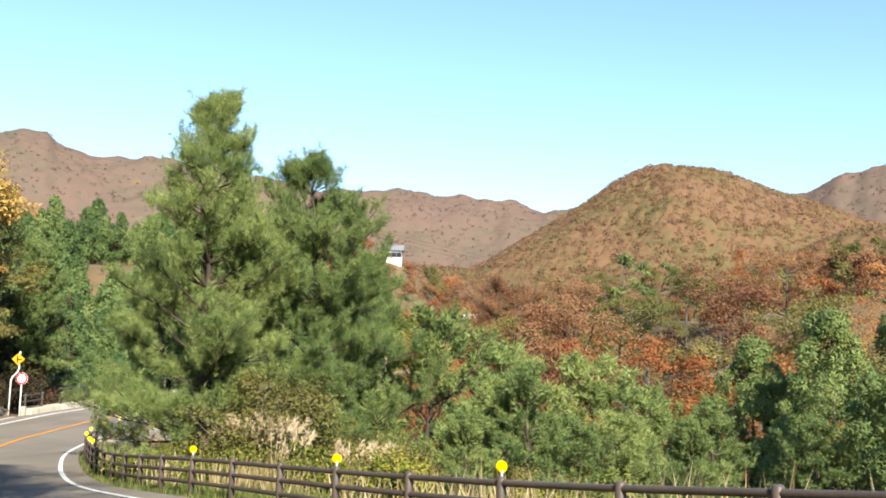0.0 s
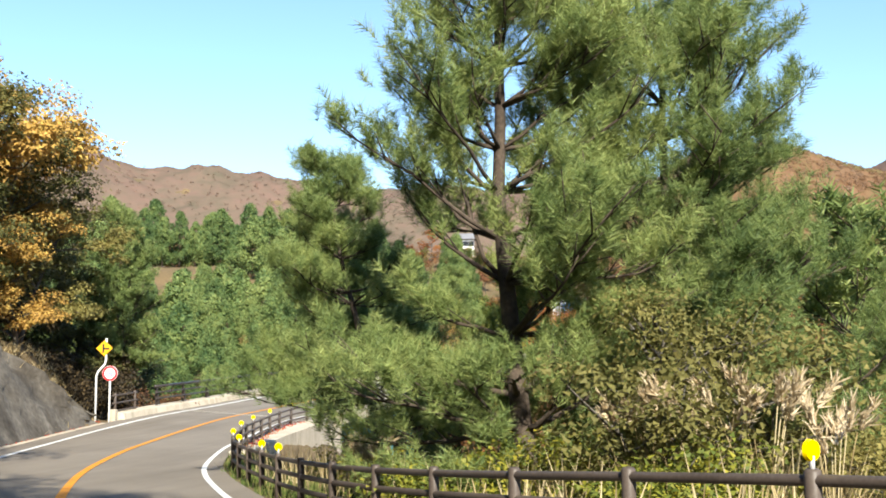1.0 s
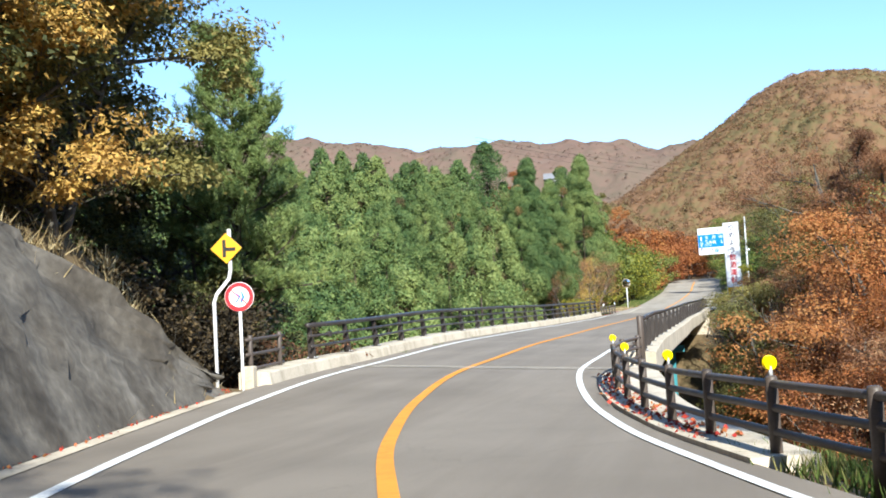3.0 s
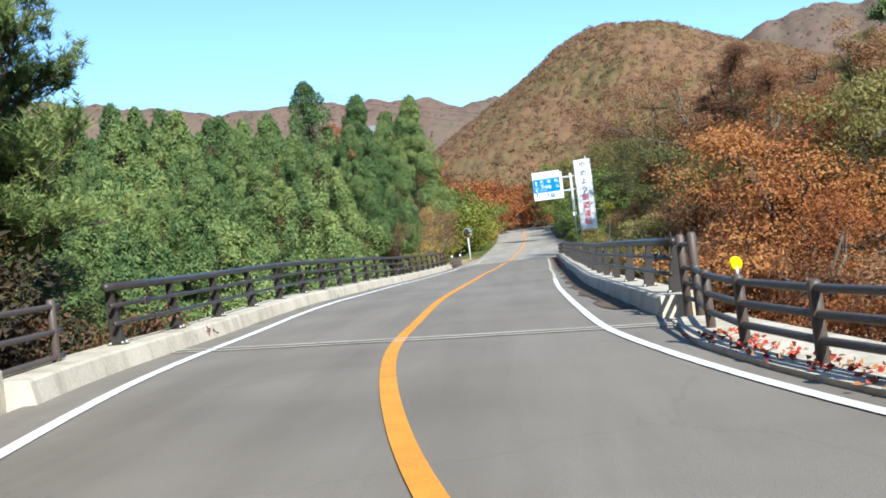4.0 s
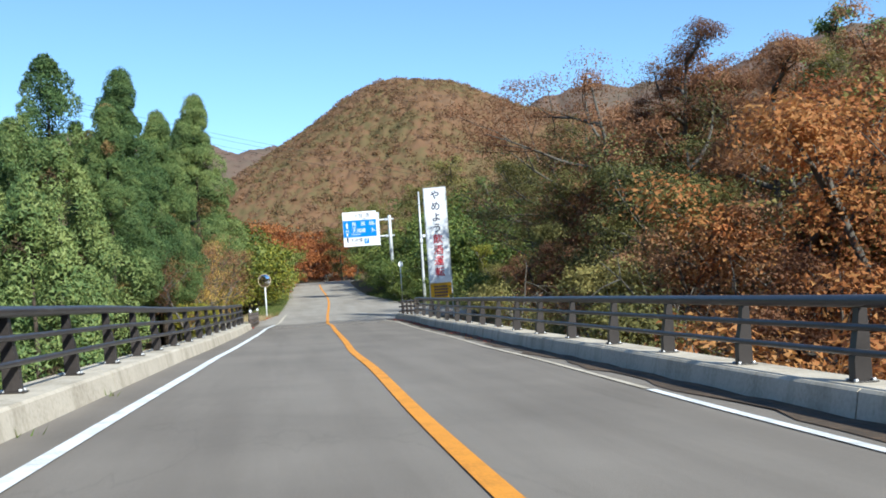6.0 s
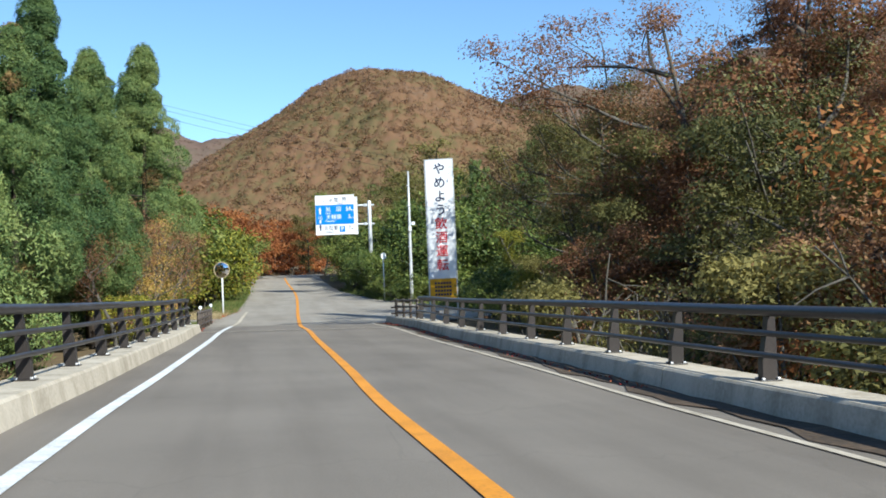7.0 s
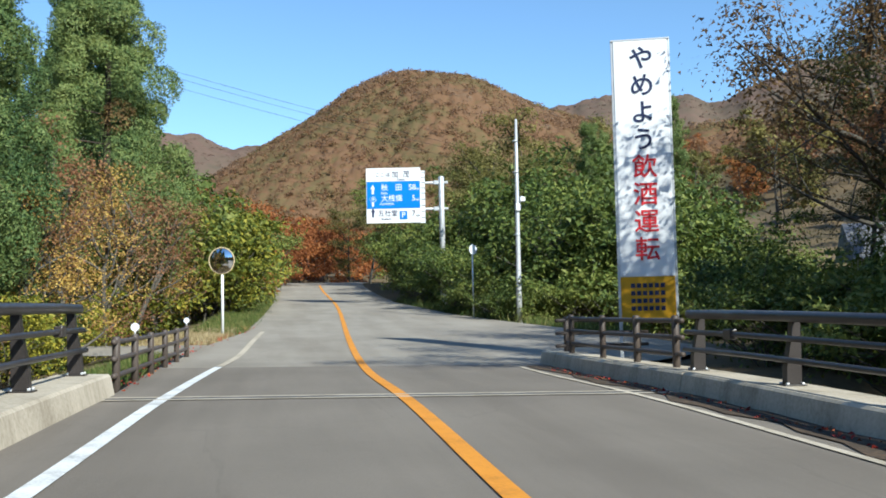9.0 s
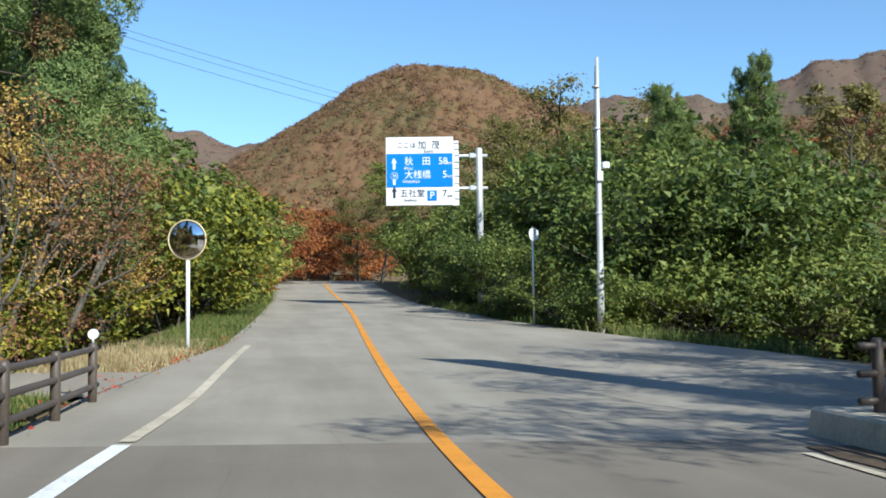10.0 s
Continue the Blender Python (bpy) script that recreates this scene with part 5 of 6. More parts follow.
def crowns(name, xs, ys, radius, per, size, mat, label, seed):
    """Rounded fuzzy tree crowns standing on the far woods, each of overlapping leaf sprays."""
    r = np.random.RandomState(seed)
    n = len(xs)
    rad = radius * r.uniform(0.6, 1.25, (n, 1, 1))
    c = np.stack([xs, ys, land(xs, ys) + 0.6 * radius * r.uniform(0.7, 1.5, n)], 1)
    d = r.normal(0, 1, (n, per, 3))
    d[..., 2] = np.abs(d[..., 2]) + 0.1
    d /= np.linalg.norm(d, axis=2, keepdims=True)
    p = c[:, None, :] + d * rad * (1, 1, 1.05) * r.uniform(0.75, 1.05, (n, per, 1))
    me = shell_leaves(name, p.reshape(-1, 3), (d + (0, 0, 0.2)).reshape(-1, 3), size, size * 0.9, r, mat, 0.3)
    return tagged(new(name, me), label, "woods", kind="stuff")


r = np.random.RandomState(5)
x, y = r.uniform(-92, 212, 16000), r.uniform(140, 358, 16000)
keep = (y > 152 - 0.25 * np.abs(x - 40)) & (np.hypot(x + 24, y - 112) > 42)
crowns("hill_crowns", x[keep], y[keep], 1.6, 22, 0.62, FAR_AUTUMN, "rounded rust, tan and olive tree crowns on the domed hill", 8)
x, y = r.uniform(-620, 580, 18000), r.uniform(290, 720, 18000)
keep = (np.hypot(x, y + 60) > 436) & (np.hypot(x, y + 60) < 716)
crowns("ridge_crowns", x[keep], y[keep], 1.4, 9, 1.1, HAZED_WOODS, "brown tree crowns on the distant ridge, haze mixed into their colour", 9)
x, y = r.uniform(-300, -112, 1500), r.uniform(-60, 420, 1500)
crowns("west_crowns", x, y, 4.0, 34, 1.3, FAR_AUTUMN, "autumn tree crowns on the western hillside", 10)
x, y = r.uniform(150, 330, 1500), r.uniform(-120, 400, 1500)
crowns("east_crowns", x, y, 4.0, 34, 1.3, FAR_AUTUMN, "autumn tree crowns on the eastern hillside", 12)

# ---- signs and roadside furniture ----


def text_mesh(body, size, mat, parent, m, name="lettering", wide=1.0, bold=0.0):
    cu = bpy.data.curves.new("txt", "FONT")
    cu.body, cu.size, cu.extrude, cu.offset = body, size, 0.004, bold
    cu.align_x, cu.align_y, cu.resolution_u = "CENTER", "CENTER", 4
    tmp = bpy.data.objects.new("txt", cu)
    scene.collection.objects.link(tmp)
    dg = bpy.context.evaluated_depsgraph_get()
    me = bpy.data.meshes.new_from_object(tmp.evaluated_get(dg))
    bpy.data.objects.remove(tmp)
    bpy.data.curves.remove(cu)
    me.name = name
    me.materials.clear()
    me.materials.append(mat)
    ob = new(name, me)
    ob.matrix_basis = m @ pose(0, 0, 0, 90, 0, 0) @ Matrix.Diagonal((wide, 1, 1, 1))
    ob.parent = parent
    return ob


def plate(name, w, h, depth, mat, parent, x=0.0, z=0.0, y=0.0, label="", bevel=0.01):
    ob = part(name, box_bm((w, depth, h), (x, y, z), bevel), mat, parent, label)
    return ob


def bars(parent, rows, mat, y):
    """Illegible small writing as plain bars: (x, z, width, height)."""
    for x, z, w, h in rows:
        plate("bar", w, h, 0.006, mat, parent, x, z, y, bevel=0.0)


# tall banner board
BX, BY, BZ0, BZ1, BW = 7.11, 9.1, 0.55, 7.55, 1.2
banner = empty("banner_board", pose(BX, BY, 0, 0, 0, -19), "tall white board with vertical blue and red writing", "sign board")
plate("panel", BW, 5.36, 0.07, SIGN_WHITE, banner, 0, BZ1 - 2.68)
plate("yellow_panel", BW, 0.98, 0.07, SIGN_YELLOW, banner, 0, BZ1 - 5.36 - 0.49, label="yellow lower panel with small dark writing")
for sx in (-1, 1):
    plate("post", 0.075, BZ1 - BZ0 + 0.5, 0.09, GALVANISED, banner, sx * (BW / 2 + 0.02), (BZ1 + BZ0 - 0.5) / 2, 0.03)
plate("top_edge", BW + 0.12, 0.04, 0.1, GALVANISED, banner, 0, BZ1 + 0.02, 0.01)
for k, ch in enumerate("やめよう飲酒運転"):
    z = BZ1 - 0.44 - k * 0.62
    text_mesh(ch, 0.56, SIGN_NAVY if k < 4 else SIGN_RED, banner, pose(0.02, -0.045, z), "character", bold=0.006)
bars(banner, [(-0.33 + 0.13 * k, BZ1 - 5.36 - 0.2 - 0.17 * j, 0.095, 0.1) for j in range(4) for k in range(6)], SIGN_NAVY, -0.042)

# direction board on a side-arm pole
SX, SY = 5.58, 42.3
board = empty("direction_sign", pose(SX, SY, 0, 0, 0, -10) @ Matrix.Diagonal((0.94, 1, 0.98, 1)), "blue and white direction sign on two side arms", "road sign")
plate("board", 3.22, 3.15, 0.05, SIGN_WHITE, board, 0, 8.32)
plate("blue_field", 3.16, 1.56, 0.012, SIGN_BLUE, board, 0, 8.35, -0.032)
plate("back_board", 0.9, 3.0, 0.05, WHITE_METAL, board, 1.42, 8.22, 0.09)
for z in (9.62, 9.35, 9.05, 8.75, 8.45, 8.1, 7.75, 7.4, 7.05):
    plate("edge_bracket", 0.24, 0.05, 0.06, GALVANISED, board, 1.77, z, 0.05, bevel=0.005)
for z in (9.02, 7.52):
    tubes("arm", [([(0.4, 0.16, z), (3.25, 0.16, z)], [0.075, 0.075])], GALVANISED, board, sides=12)
    plate("clamp", 0.24, 0.22, 0.3, GALVANISED, board, 2.52, z, 0.16)
tubes("pole", [([(2.85, 0.16, 1.0), (2.85, 0.16, 9.3), (2.85, 0.16, 9.38)], [0.165, 0.165, 0.12])], GALVANISED, board, sides=16)
for body, x, z, size, mat in (("ここは", -0.62, 9.5, 0.3, SIGN_NAVY), ("加  茂", 0.45, 9.5, 0.42, SIGN_NAVY), ("Kamo", 0.45, 9.23, 0.2, SIGN_NAVY),
                              ("秋　田", -0.1, 8.75, 0.42, SIGN_WHITE), ("58", 1.12, 8.76, 0.45, SIGN_WHITE), ("km", 1.44, 8.68, 0.2, SIGN_WHITE), ("Akita", -0.55, 8.45, 0.2, SIGN_WHITE),
                              ("大桟橋", -0.1, 8.13, 0.42, SIGN_WHITE), ("5", 1.2, 8.14, 0.45, SIGN_WHITE), ("km", 1.44, 8.06, 0.2, SIGN_WHITE), ("Oosankyo", -0.4, 7.84, 0.2, SIGN_WHITE),
                              ("五社堂", -0.35, 7.28, 0.4, SIGN_NAVY), ("Goshado", -0.45, 6.98, 0.18, SIGN_NAVY), ("7", 1.18, 7.26, 0.45, SIGN_NAVY), ("km", 1.44, 7.16, 0.2, SIGN_NAVY)):
    text_mesh(body, size, mat, board, pose(x, -0.043, z))
plate("parking_symbol", 0.46, 0.48, 0.012, SIGN_BLUE, board, 0.58, 7.18, -0.034)
text_mesh("P", 0.46, SIGN_WHITE, board, pose(0.58, -0.046, 7.18))
for z0, mat in ((8.2, SIGN_WHITE), (7.0, SIGN_NAVY)):
    bmx = bmesh.new()
    lo = 0.0
    pts = [(-0.06, 0.0), (0.06, 0.0), (0.06, 0.3), (0.13, 0.3), (0, 0.55), (-0.13, 0.3), (-0.06, 0.3)]
    f = bmx.faces.new([bmx.verts.new((-1.22 + x, -0.045, z0 + 0.1 + z - (0.02 if z0 < 8 else -0.1))) for x, z in pts])
    part("arrow", bmx, mat, board)
plate("arrow_shaft", 0.12, 0.24, 0.008, SIGN_WHITE, board, -1.22, 7.82, -0.041, bevel=0)
text_mesh("59", 0.2, SIGN_WHITE, board, pose(-1.22, -0.046, 8.1))
tubes("route_shield", [([(-1.22 + 0.2 * math.cos(a), -0.044, 8.1 + 0.17 * math.sin(a)) for a in np.linspace(0, 2 * math.pi, 7)], [0.012] * 7)], SIGN_WHITE, board, sides=4)


def round_disc(r, depth, y, z, dome=0.0, seg=40):
    bm = bmesh.new()
    bmesh.ops.create_cone(bm, cap_ends=True, segments=seg, radius1=r, radius2=r * 0.98, depth=depth)
    bmesh.ops.rotate(bm, verts=bm.verts, cent=(0, 0, 0), matrix=Matrix.Rotation(radians(90), 3, "X"))
    bmesh.ops.translate(bm, verts=bm.verts, vec=(0, y, z))
    return bm


def convex_mirror(x, y, z0, z1, r, turn, label, post_mat):
    thing = empty("traffic_mirror", pose(x, y, 0, 0, 0, turn), label, "traffic mirror", "mirrors")
    tubes("post", [([(0, 0.06, z0 - 0.4), (0, 0.06, z1 + 0.1)], [0.045, 0.045])], post_mat, thing, sides=12)
    vs, fs, seg, rings = [(0, -0.1, z1)], [], 40, 6
    for k in range(1, rings + 1):
        q = r * 0.93 * k / rings
        for a in range(seg):
            vs.append((q * math.cos(2 * math.pi * a / seg), -0.1 + 0.09 * (k / rings) ** 2 - 0.05 * q * math.sin(2 * math.pi * a / seg), z1 + q * math.sin(2 * math.pi * a / seg)))
    fs += [(0, 1 + a, 1 + (a + 1) % seg) for a in range(seg)]
    for k in range(rings - 1):
        for a in range(seg):
            p, q = 1 + k * seg + a, 1 + k * seg + (a + 1) % seg
            fs.append((p, p + seg, q + seg, q))
    mesh_object("mirror_face", vs, fs, MIRROR, thing, "convex mirror glass", True)
    part("back_shell", round_disc(r, 0.06, 0.03, z1), FENCE_PAINT, thing)
    tubes("rim", [([(r * math.cos(a), 0.0 - 0.05 * r * math.sin(a), z1 + r * math.sin(a)) for a in np.linspace(0, 2 * math.pi, 41)], [0.02] * 41)], CREAM_RIM, thing, "thin cream-coloured rim", sides=6)
    return thing


convex_mirror(-2.79, 21.4, ground_z(-2.79, 21.4), 3.38, 0.43, -16, "round convex traffic mirror on a white post in the grass", WHITE_METAL)
small = empty("round_sign", pose(7.5, 30.1, 0, 0, 0, 30), "small white round sign seen edge-on among bushes", "road sign")
part("disc", round_disc(0.22, 0.03, 0, 4.25), WHITE_METAL, small)
tubes("post", [([(0, 0.05, ground_z(7.5, 30.1) - 0.3), (0, 0.05, 4.5)], [0.035, 0.035])], GALVANISED, small, sides=10)

# slim lamp pole with a small fitting
up = empty("utility_pole", pose(8.85, 27.5, -0.35), "slim grey steel pole with a small white fitting", "pole")
g = ground_z(8.6, 27.5)
tubes("shaft", [([(0, 0, g - 0.4), (0.0, 0, 3.0), (0.03, 0, 7.0), (0.06, 0, 9.85)], [0.12, 0.11, 0.08, 0.05])], GALVANISED, up, sides=14)
plate("fitting", 0.22, 0.2, 0.26, WHITE_METAL, up, 0.24, 6.5, 0, bevel=0.03)
tubes("bracket", [([(0.0, 0, 6.35), (0.2, 0, 6.42)], [0.03, 0.03])], GALVANISED, up, sides=8)
plate("control_box", 0.2, 0.3, 0.2, GALVANISED, up, 0.02, 6.15, -0.08, bevel=0.02)
for z in (3.2, 5.0, 7.6, 8.9):
    tubes("band", [([(0, 0, z), (0, 0, z + 0.06)], [0.115, 0.115])], GALVANISED, up, sides=12)
tubes("cable", [([(-0.1, 0, 3.0), (-0.1, 0, 7.6), (0.0, 0, 9.6)], [0.012] * 3)], SIGN_BLACK, up, sides=5)

# warning diamond on a cranked post
dia = empty("warning_sign", pose(-4.31, -57.41, -0.33, 0, 0, 18), "yellow diamond warning sign on a cranked pale post", "road sign")
for s, mat, y, nm in ((0.46, SIGN_BLACK, 0.0, "backing"), (0.445, SIGN_YELLOW, -0.008, "face")):
    part(nm, box_bm((s * 1.02, 0.012, s * 1.02), (0, 0, 0), 0.004, Matrix.Rotation(radians(45), 3, "Y")), mat, dia).location = (0, y, 3.05)
plate("symbol_bar", 0.07, 0.36, 0.006, SIGN_BLACK, dia, -0.04, 3.05, -0.02, bevel=0)
plate("symbol_branch", 0.2, 0.07, 0.006, SIGN_BLACK, dia, 0.09, 3.03, -0.02, bevel=0)
g = ground_z(-4.9, -57.3)
tubes("post", [([(-0.3, 0.05, min(g, 0.3) - 0.3), (-0.3, 0.05, 1.95), (-0.24, 0.05, 2.12), (0.02, 0.05, 2.42), (0.06, 0.05, 2.6), (0.06, 0.05, 3.45)], [0.038] * 6)], WHITE_METAL, dia, sides=10)

# round prohibition sign
rnd = empty("prohibition_sign", pose(-4.17, -57.2, -0.35, 0, 0, 14), "round red-bordered sign on a white post by the road", "road sign")
part("border", round_disc(0.3, 0.02, 0, 2.06), SIGN_RED, rnd)
part("rim", round_disc(0.308, 0.012, 0.006, 2.06), WHITE_METAL, rnd)
part("face", round_disc(0.215, 0.02, -0.006, 2.06), SIGN_WHITE, rnd)
tubes("symbol", [([(-0.07, -0.018, 2.14), (0.02, -0.018, 2.08), (-0.06, -0.018, 1.95)], [0.014, 0.02, 0.014]), ([(0.05, -0.018, 2.18), (0.09, -0.018, 2.05), (0.03, -0.018, 1.93)], [0.012, 0.028, 0.014])], SIGN_BLUE, rnd, "dark blue symbol", sides=6)
tubes("slash", [([(-0.15, -0.02, 2.2), (0.15, -0.02, 1.92)], [0.014, 0.014])], SIGN_RED, rnd, sides=5)
tubes("post", [([(0, 0.035, -0.4), (0, 0.035, 2.2)], [0.032, 0.032])], WHITE_METAL, rnd, sides=10)
stone = part("marker_stone", box_bm((0.28, 0.3, 0.5), (0, 0, 0), 0.03), CONCRETE)
stone.matrix_basis = pose(-4.25, -56.75, 0.0, 0, 0, 10)
tagged(stone, "small weathered concrete marker stone at the kerb", "stone")

# house glimpsed over the cedars, shed among the right-hand trees
def house(x, y, z, w, d, h, turn, label):
    thing = empty("house", pose(x, y, z, 0, 0, turn), label, "house", "houses")
    plate("wall", w, h + 3, d, WALL_WHITE, thing, 0, (h - 3) / 2, 0)
    bm = bmesh.new()
    o = 0.5
    a = [bm.verts.new(v) for v in ((-w / 2 - o, -d / 2 - o, h), (w / 2 + o, -d / 2 - o, h), (w / 2 + o, d / 2 + o, h), (-w / 2 - o, d / 2 + o, h), (-w / 2 - o, 0, h + 1.4), (w / 2 + o, 0, h + 1.4))]
    for f in ((0, 1, 5, 4), (2, 3, 4, 5), (1, 2, 5), (3, 0, 4), (3, 2, 1, 0)):
        bm.faces.new([a[i] for i in f])
    part("roof", bm, ROOF_GREY, thing)
    for k in range(3):
        wd = plate("window", 1.1, 1.1, 0.05, GLASS_DARK, thing, -w / 3 + k * w / 3, h * 0.6, -d / 2 - 0.01)
        plate("frame", 1.3, 0.08, 0.08, WHITE_METAL, wd, -w / 3 + k * w / 3, h * 0.6 - 0.6, -d / 2 - 0.02)
    return thing


house(-22.5, 112, ground_z(-22.5, 112), 3.4, 3, 2.4, 8, "white house on the wooded hill, glimpsed over cedars")
house(21.5, 21.0, ground_z(21.5, 21.0) - 0.3, 2.6, 2.2, 1.5, -20, "small white shed among the trees by the side road")

# overhead wires crossing the valley behind
wires = empty("overhead_wire", Matrix.Identity(4), "thin overhead cables strung across the road", "cable")
for k, dz in enumerate((0, 0.9, 1.5)):
    a, b = Vector((-30, 78, 28.5 + dz)), Vector((40, 98, 15.5 + dz))
    tubes("cable", [([a.lerp(b, u) - Vector((0, 0, 5 * u * (1 - u))) for u in np.linspace(0, 1, 16)], [0.02] * 16)], SIGN_BLACK, wires, sides=4)

# sprayed concrete slope beside the approach
vs, fs = [], []
ss = np.linspace(S_OF_Y(-100), S_OF_Y(-57.9), 150)
prof = np.linspace(0, 1, 18)
nz = np.random.RandomState(9)
for i, s in enumerate(ss):
    left = S_OF_Y(-57.9) - s
    top = 3.3 * float(smooth01(left, -1.0, 5.0)) + 0.12
    for u in prof:
        o = -4.02 - u * top * 0.55 - (0.2 * math.sin(u * 3 + s * 0.7) + 0.14 * math.sin(s * 2.1 + 4 * u) + 0.08 * math.sin(s * 4.7 - 7 * u)) * u - 0.05 * nz.normal() * min(1, u * 3)
        vs.append(at(s, o, 0.02 + u * top + 0.03 * nz.normal() * min(1, u * 3)))
w = len(prof)
for i in range(len(ss) - 1):
    for j in range(w - 1):
        fs.append((i * w + j, (i + 1) * w + j, (i + 1) * w + j + 1, i * w + j + 1))
slope = mesh_object("rock_slope", vs, fs, SHOTCRETE, smooth=True)
tagged(slope, "uneven grey sprayed-concrete slope with brown stains", "slope", kind="structure")
gut = ribbon("gutter", S_OF_Y(-100), S_OF_Y(-57.5), -4.1, -3.75, 0.012, CONCRETE, 1.0)
tagged(gut, "narrow concrete gutter at the foot of the slope", "gutter", kind="structure")

# ---- grass, pampas, vines and fallen leaves ----


def blades(name, pts, length, width, mat, label, category, rng, lean=0.35, per=9, spread=0.1, kind="stuff"):
    c = np.repeat(np.asarray(pts, float), per, 0) + rng.normal(0, 1, (len(pts) * per, 3)) * (spread, spread, 0)
    d = np.stack([rng.normal(0, lean, len(c)), rng.normal(0, lean, len(c)), np.ones(len(c))], 1)
    me = leaf_mesh(name, c, length, width, d, rng, mat, 0.05, 1, True)
    return tagged(new(name, me), label, category, kind=kind)


def strewn(rng, n, s0, s1, o0, o1):
    out = []
    for k in range(n):
        s = rng.uniform(s0, s1)
        lo, hi = (f(s) if callable(f) else f for f in (o0, o1))
        p = at(s, rng.uniform(lo, hi))
        out.append((p.x, p.y, ground_z(p.x, p.y)))
    return out


rg = np.random.RandomState(77)
# verge between road and fence on the bend
pts = strewn(rg, 2600, S_OF_Y(-108), S_OF_Y(-67), lambda s: right_edge(s) + 0.1, lambda s: fence_off(s) + 1.6)
blades("verge_grass", pts, 0.2, 0.022, GRASS, "short green grass on the verge beside the fence", "grass", rg, 0.4, 8, 0.1)
pts = strewn(rg, 330, S_OF_Y(-104), S_OF_Y(-66), lambda s: fence_off(s) + 0.4, lambda s: fence_off(s) + 4.5)
blades("tall_grass", pts, 0.75, 0.03, DRY_GRASS, "tall dry straw-coloured grass behind the fence", "grass", rg, 0.3, 9, 0.16)
# verges beyond the bridge
pts = strewn(rg, 2600, S_OF_Y(21), S_OF_Y(74), lambda s: left_edge(s) - 2.0, lambda s: left_edge(s) - 0.05)
blades("bank_grass", pts, 0.24, 0.026, GRASS, "green grass on the bank beside the rising road", "grass", rg, 0.4, 8, 0.12)
pts = strewn(rg, 1000, S_OF_Y(15.8), S_OF_Y(24), lambda s: left_edge(s) - 2.6, lambda s: left_edge(s) - 0.3)
blades("straw_verge", pts, 0.2, 0.024, DRY_GRASS, "dry yellow grass at the fence's end", "grass", rg, 0.55, 9, 0.14)
pts = strewn(rg, 700, S_OF_Y(2.2), S_OF_Y(12.2), -5.0, lambda s: left_edge(s) - 0.35)
blades("fence_weeds", pts, 0.24, 0.03, GRASS, "green weeds under the brown fence", "grass", rg, 0.5, 8, 0.1)
pts = strewn(rg, 500, S_OF_Y(20), S_OF_Y(50), lambda s: right_edge(s) + 0.1, lambda s: right_edge(s) + 1.4)
blades("roadside_weeds", pts, 0.4, 0.035, GRASS, "shaded green weeds along the road edge", "grass", rg, 0.5, 8, 0.14)
pts = strewn(rg, 240, S_OF_Y(-64), S_OF_Y(-56.8), -6.6, -4.5)
blades("bank_straw", pts, 0.4, 0.03, DRY_GRASS, "dry grass and straw hanging over the bank", "grass", rg, 0.7, 8, 0.16)
pts = strewn(rg, 7, S_OF_Y(-48), S_OF_Y(-30), lambda s: -3.6, lambda s: -3.45)
blades("kerb_weeds", [(x, y, at(S_OF_Y(y), -3.5).z) for x, y, z in pts], 0.1, 0.02, GRASS, "small weeds at the foot of the kerb", "grass", rg, 0.6, 6, 0.08)


path = ribbon("side_path", S_OF_Y(12.4), S_OF_Y(15.8), -8.5, lambda s: left_edge(s) + 0.02, 0.012, ASPHALT_OLD, 0.5)
tagged(path, "narrow worn asphalt path leaving the road past the fence", "path", kind="structure")


def pampas(x, y, h, seed, sc=1.0):
    rng = np.random.RandomState(seed)
    thing = empty("pampas_grass", pose(x, y, ground_z(x, y), 0, 0, rng.uniform(0, 360)), "clump of pampas grass with pale feathery plumes", "grass", "pampas clumps")
    n = 60
    c = rng.normal(0, 0.16, (n, 3)) * (1, 1, 0)
    d = np.stack([rng.normal(0, 0.4, n), rng.normal(0, 0.4, n), np.ones(n)], 1)
    crown_part(leaf_mesh("leaves", c, h * 0.75, 0.035, d, rng, DRY_GRASS, 0.05, 1, True), thing, "leaves")
    stems, pc, pd = [], [], []
    for k in range(rng.randint(7, 12)):
        a, t = rng.uniform(0, 6.28), rng.uniform(0.1, 0.35)
        tip = Vector((math.cos(a) * t * h, math.sin(a) * t * h, h * rng.uniform(0.75, 1.0)))
        stems.append(([Vector((0, 0, 0)), tip * 0.5 + Vector((0, 0, 0.1)), tip], [0.008, 0.007, 0.005]))
        out = Vector((math.cos(a) * 0.5, math.sin(a) * 0.5, 0.8))
        for q in range(26):
            u = rng.uniform(0, 1)
            pc.append(tip + out * (u * 0.34) + Vector(rng.normal(0, 0.022, 3)))
            pd.append(out + Vector(rng.normal(0, 0.35, 3)))
    tubes("stems", stems, DRY_GRASS, thing, sides=4)
    crown_part(leaf_mesh("plumes", pc, 0.16, 0.026, [tuple(v) for v in pd], rng, PLUME, 0.2, 3, True), thing, "plumes")
    return thing


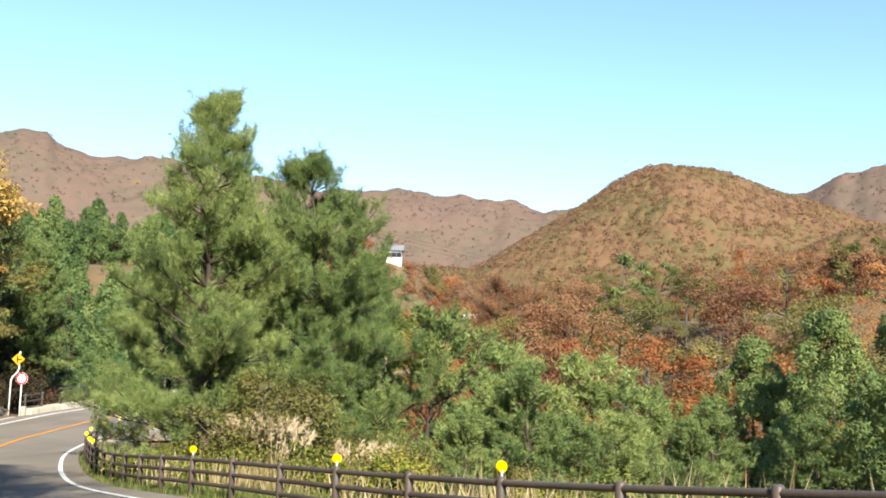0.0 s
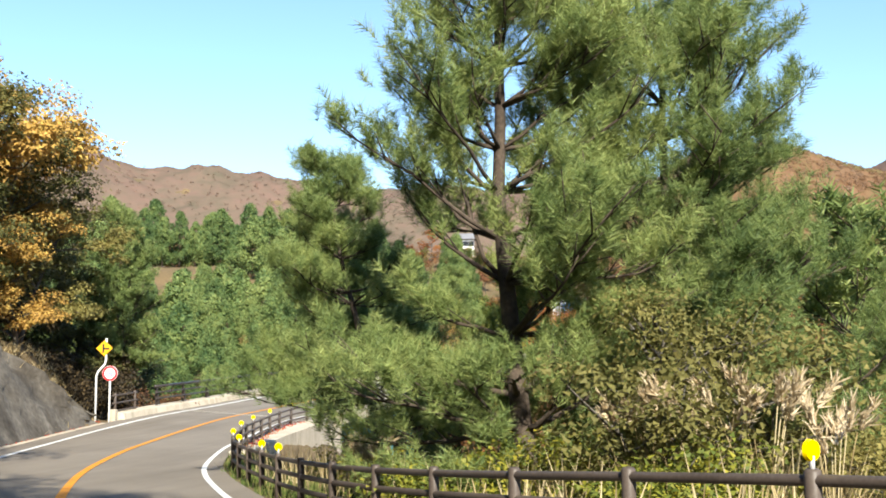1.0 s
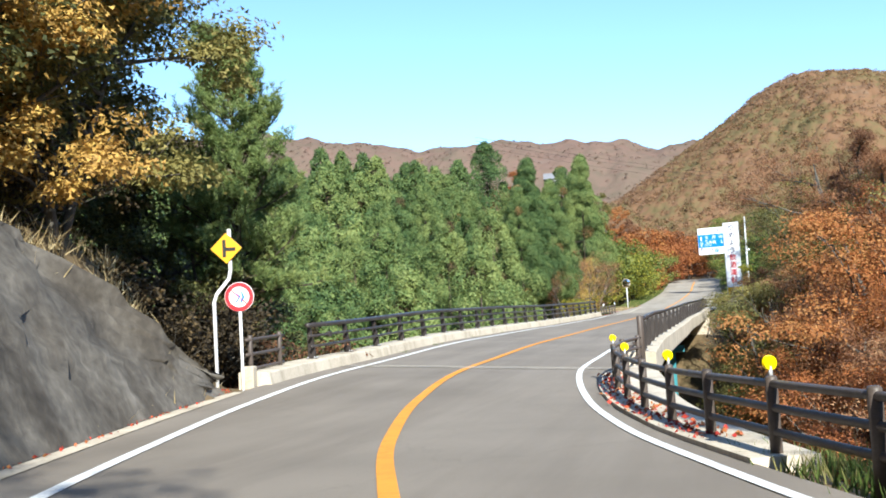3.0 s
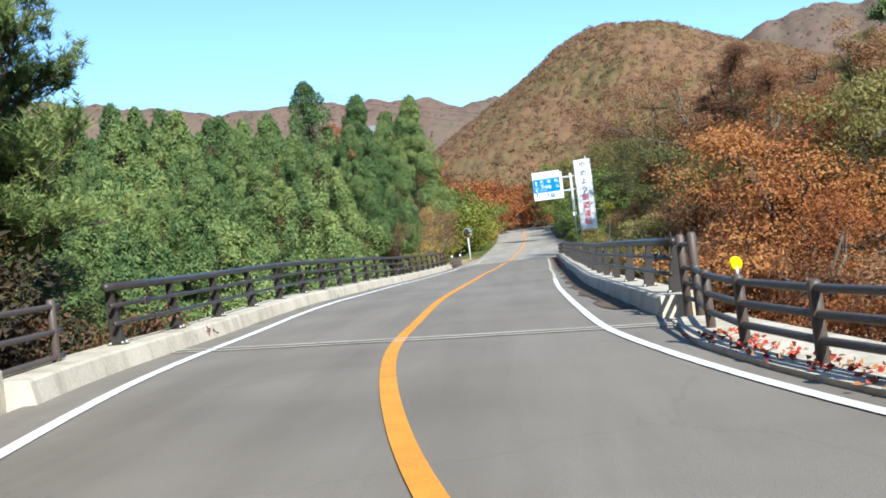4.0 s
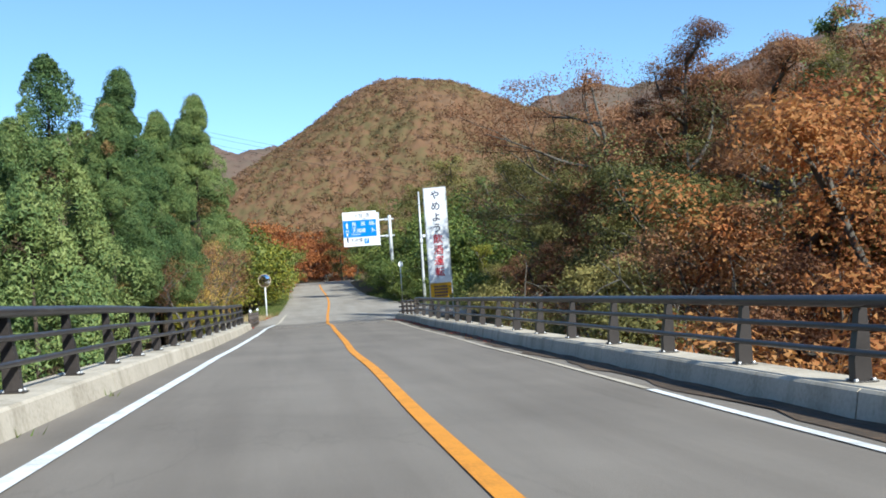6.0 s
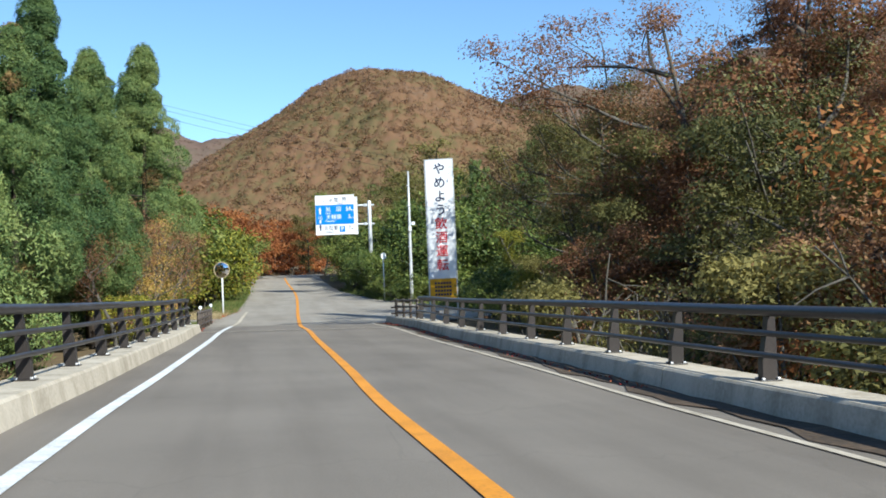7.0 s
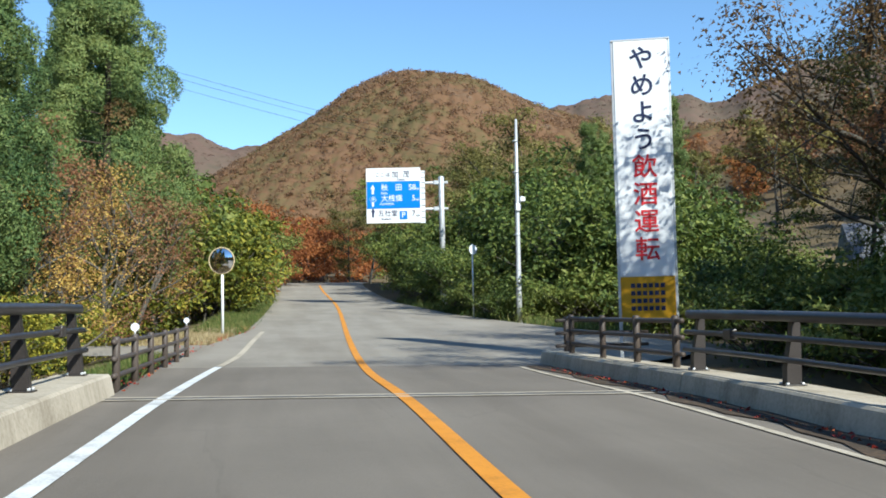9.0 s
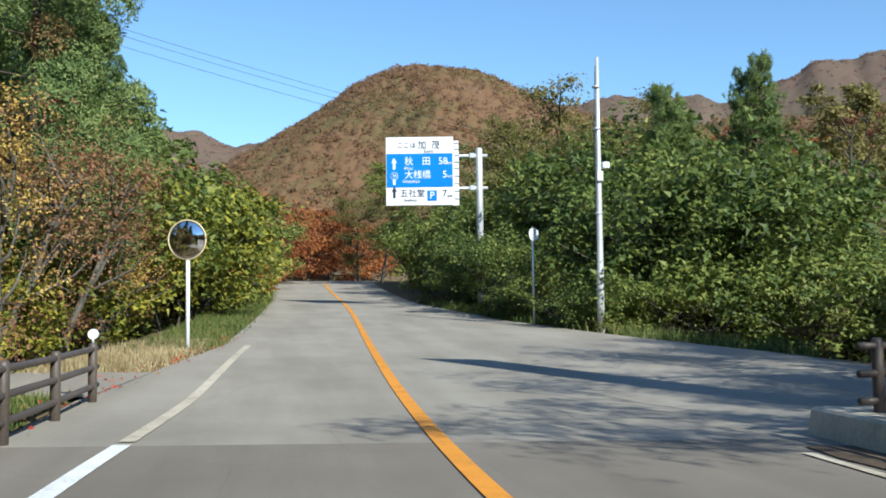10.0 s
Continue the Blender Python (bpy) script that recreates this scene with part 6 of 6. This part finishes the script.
for k, (x, y, h) in enumerate(((17.9, -82.2, 1.5), (18.5, -82.5, 1.6), (17.3, -81.8, 1.4), (19.1, -82.8, 1.4), (20.8, -84.2, 1.1), (21.3, -84.7, 1.2), (18.2, -81.6, 1.6), (12.9, -77.4, 0.8))):
    pampas(x, y, h, 300 + k)
VN = [broadleaf(111, 1.3, 1.0, YELLOWGREEN, 5200, 0.08, 0.02, "low tangle of yellow-green vines behind the fence", "shrub", stems=6, group="bushes", upright=0.4), broadleaf(112, 2.9, 1.5, OLIVE, 9000, 0.075, 0.3, "shrub with broad yellow-green leaves below the pine", "shrub", stems=4, group="bushes")]
for x, y, k, sc in ((18.0, -81.0, 1, 1.1), (20.2, -84.9, 0, 0.9), (22.2, -86.8, 0, 0.9), (17.6, -83.4, 0, 0.85), (15.2, -81.4, 0, 0.85), (18.2, -82.6, 0, 0.9), (16.2, -80.6, 0, 1.0), (14.4, -78.4, 0, 0.9), (25.6, -87.6, 0, 1.1), (12.2, -75.0, 0, 0.9), (10.6, -72.6, 0, 0.8), (27.5, -90, 0, 1.1), (24.0, -81.5, 0, 1.2), (21.0, -79.0, 0, 1.2), (18.8, -78.6, 1, 1.0), (20.4, -77.4, 1, 0.9), (17.2, -77.0, 1, 0.8), (30, -92, 0, 1.1), (14.6, -74.0, 0, 1.1), (24.5, -77, 1, 0.8), (9.2, -68.6, 0, 0.9), (11.5, -67, 1, 0.7), (7.2, -62.5, 0, 0.8), (8.0, -58.5, 0, 0.9), (7.4, -54.5, 1, 0.7), (9.5, -51, 1, 0.8)):
    stand(VN[k], x, y, sc)

DIRT = material("gutter_dirt", [(0.035, 0.026, 0.018), (0.075, 0.052, 0.034), (0.16, 0.1, 0.06)], 0.95, scales=(1.2, 14), bump=1.0)
gd = ribbon("gutter_dirt", S_OF_Y(-50.5), S_OF_Y(7.4), 3.22, 3.66, 0.014, DIRT, 0.7, cross=3)
for k, v in enumerate(gd.data.vertices):
    v.co.z += 0.012 * math.sin(3.1 * v.co.y + 2.0 * v.co.x) * (k % 4 > 1)
    if k % 4 == 0:
        v.co.x += 0.1 * math.sin(1.7 * v.co.y) + 0.07 * math.sin(4.3 * v.co.y)
tagged(gd, "dark dirt and leaf mould washed against the kerb", "dirt", kind="stuff")
# fallen red leaves along the fence footing and the kerbs
def litter(name, n, s0, s1, o0, o1, dz, mat, label, rng, size=0.07):
    c = []
    for k in range(n):
        s = rng.uniform(s0, s1)
        lo, hi = (f(s) if callable(f) else f for f in (o0, o1))
        c.append(tuple(at(s, lo + (hi - lo) * rng.beta(2, 2), dz)))
    d = np.stack([rng.normal(0, 1, n), rng.normal(0, 1, n), rng.uniform(0.0, 0.25, n)], 1)
    me = leaf_mesh(name, c, size, size * 0.8, d, rng, mat, 0.05, 1, False)
    return tagged(new(name, me), label, "leaf litter", kind="stuff")


litter("red_leaf_litter", 420, S_OF_Y(-66.5), S_OF_Y(-56), lambda s: fence_off(s) - 0.35, lambda s: fence_off(s) + 0.3, 0.065, RED_LEAVES, "red fallen leaves on the fence footing", rg)
litter("kerb_leaf_litter", 700, S_OF_Y(-22), S_OF_Y(6.5), 3.3, 3.66, 0.012, RED_LEAVES, "brown leaf litter along the shaded kerb", rg, 0.05)
litter("gutter_leaf_litter", 500, S_OF_Y(-66), S_OF_Y(-57.2), -4.5, -3.9, 0.03, RED_LEAVES, "brown leaves in the gutter", rg, 0.06)
litter("verge_leaf_litter", 350, S_OF_Y(2), S_OF_Y(26), lambda s: left_edge(s) - 0.7, lambda s: left_edge(s) + 0.25, 0.012, RED_LEAVES, "brown leaves on the road verge", rg, 0.06)
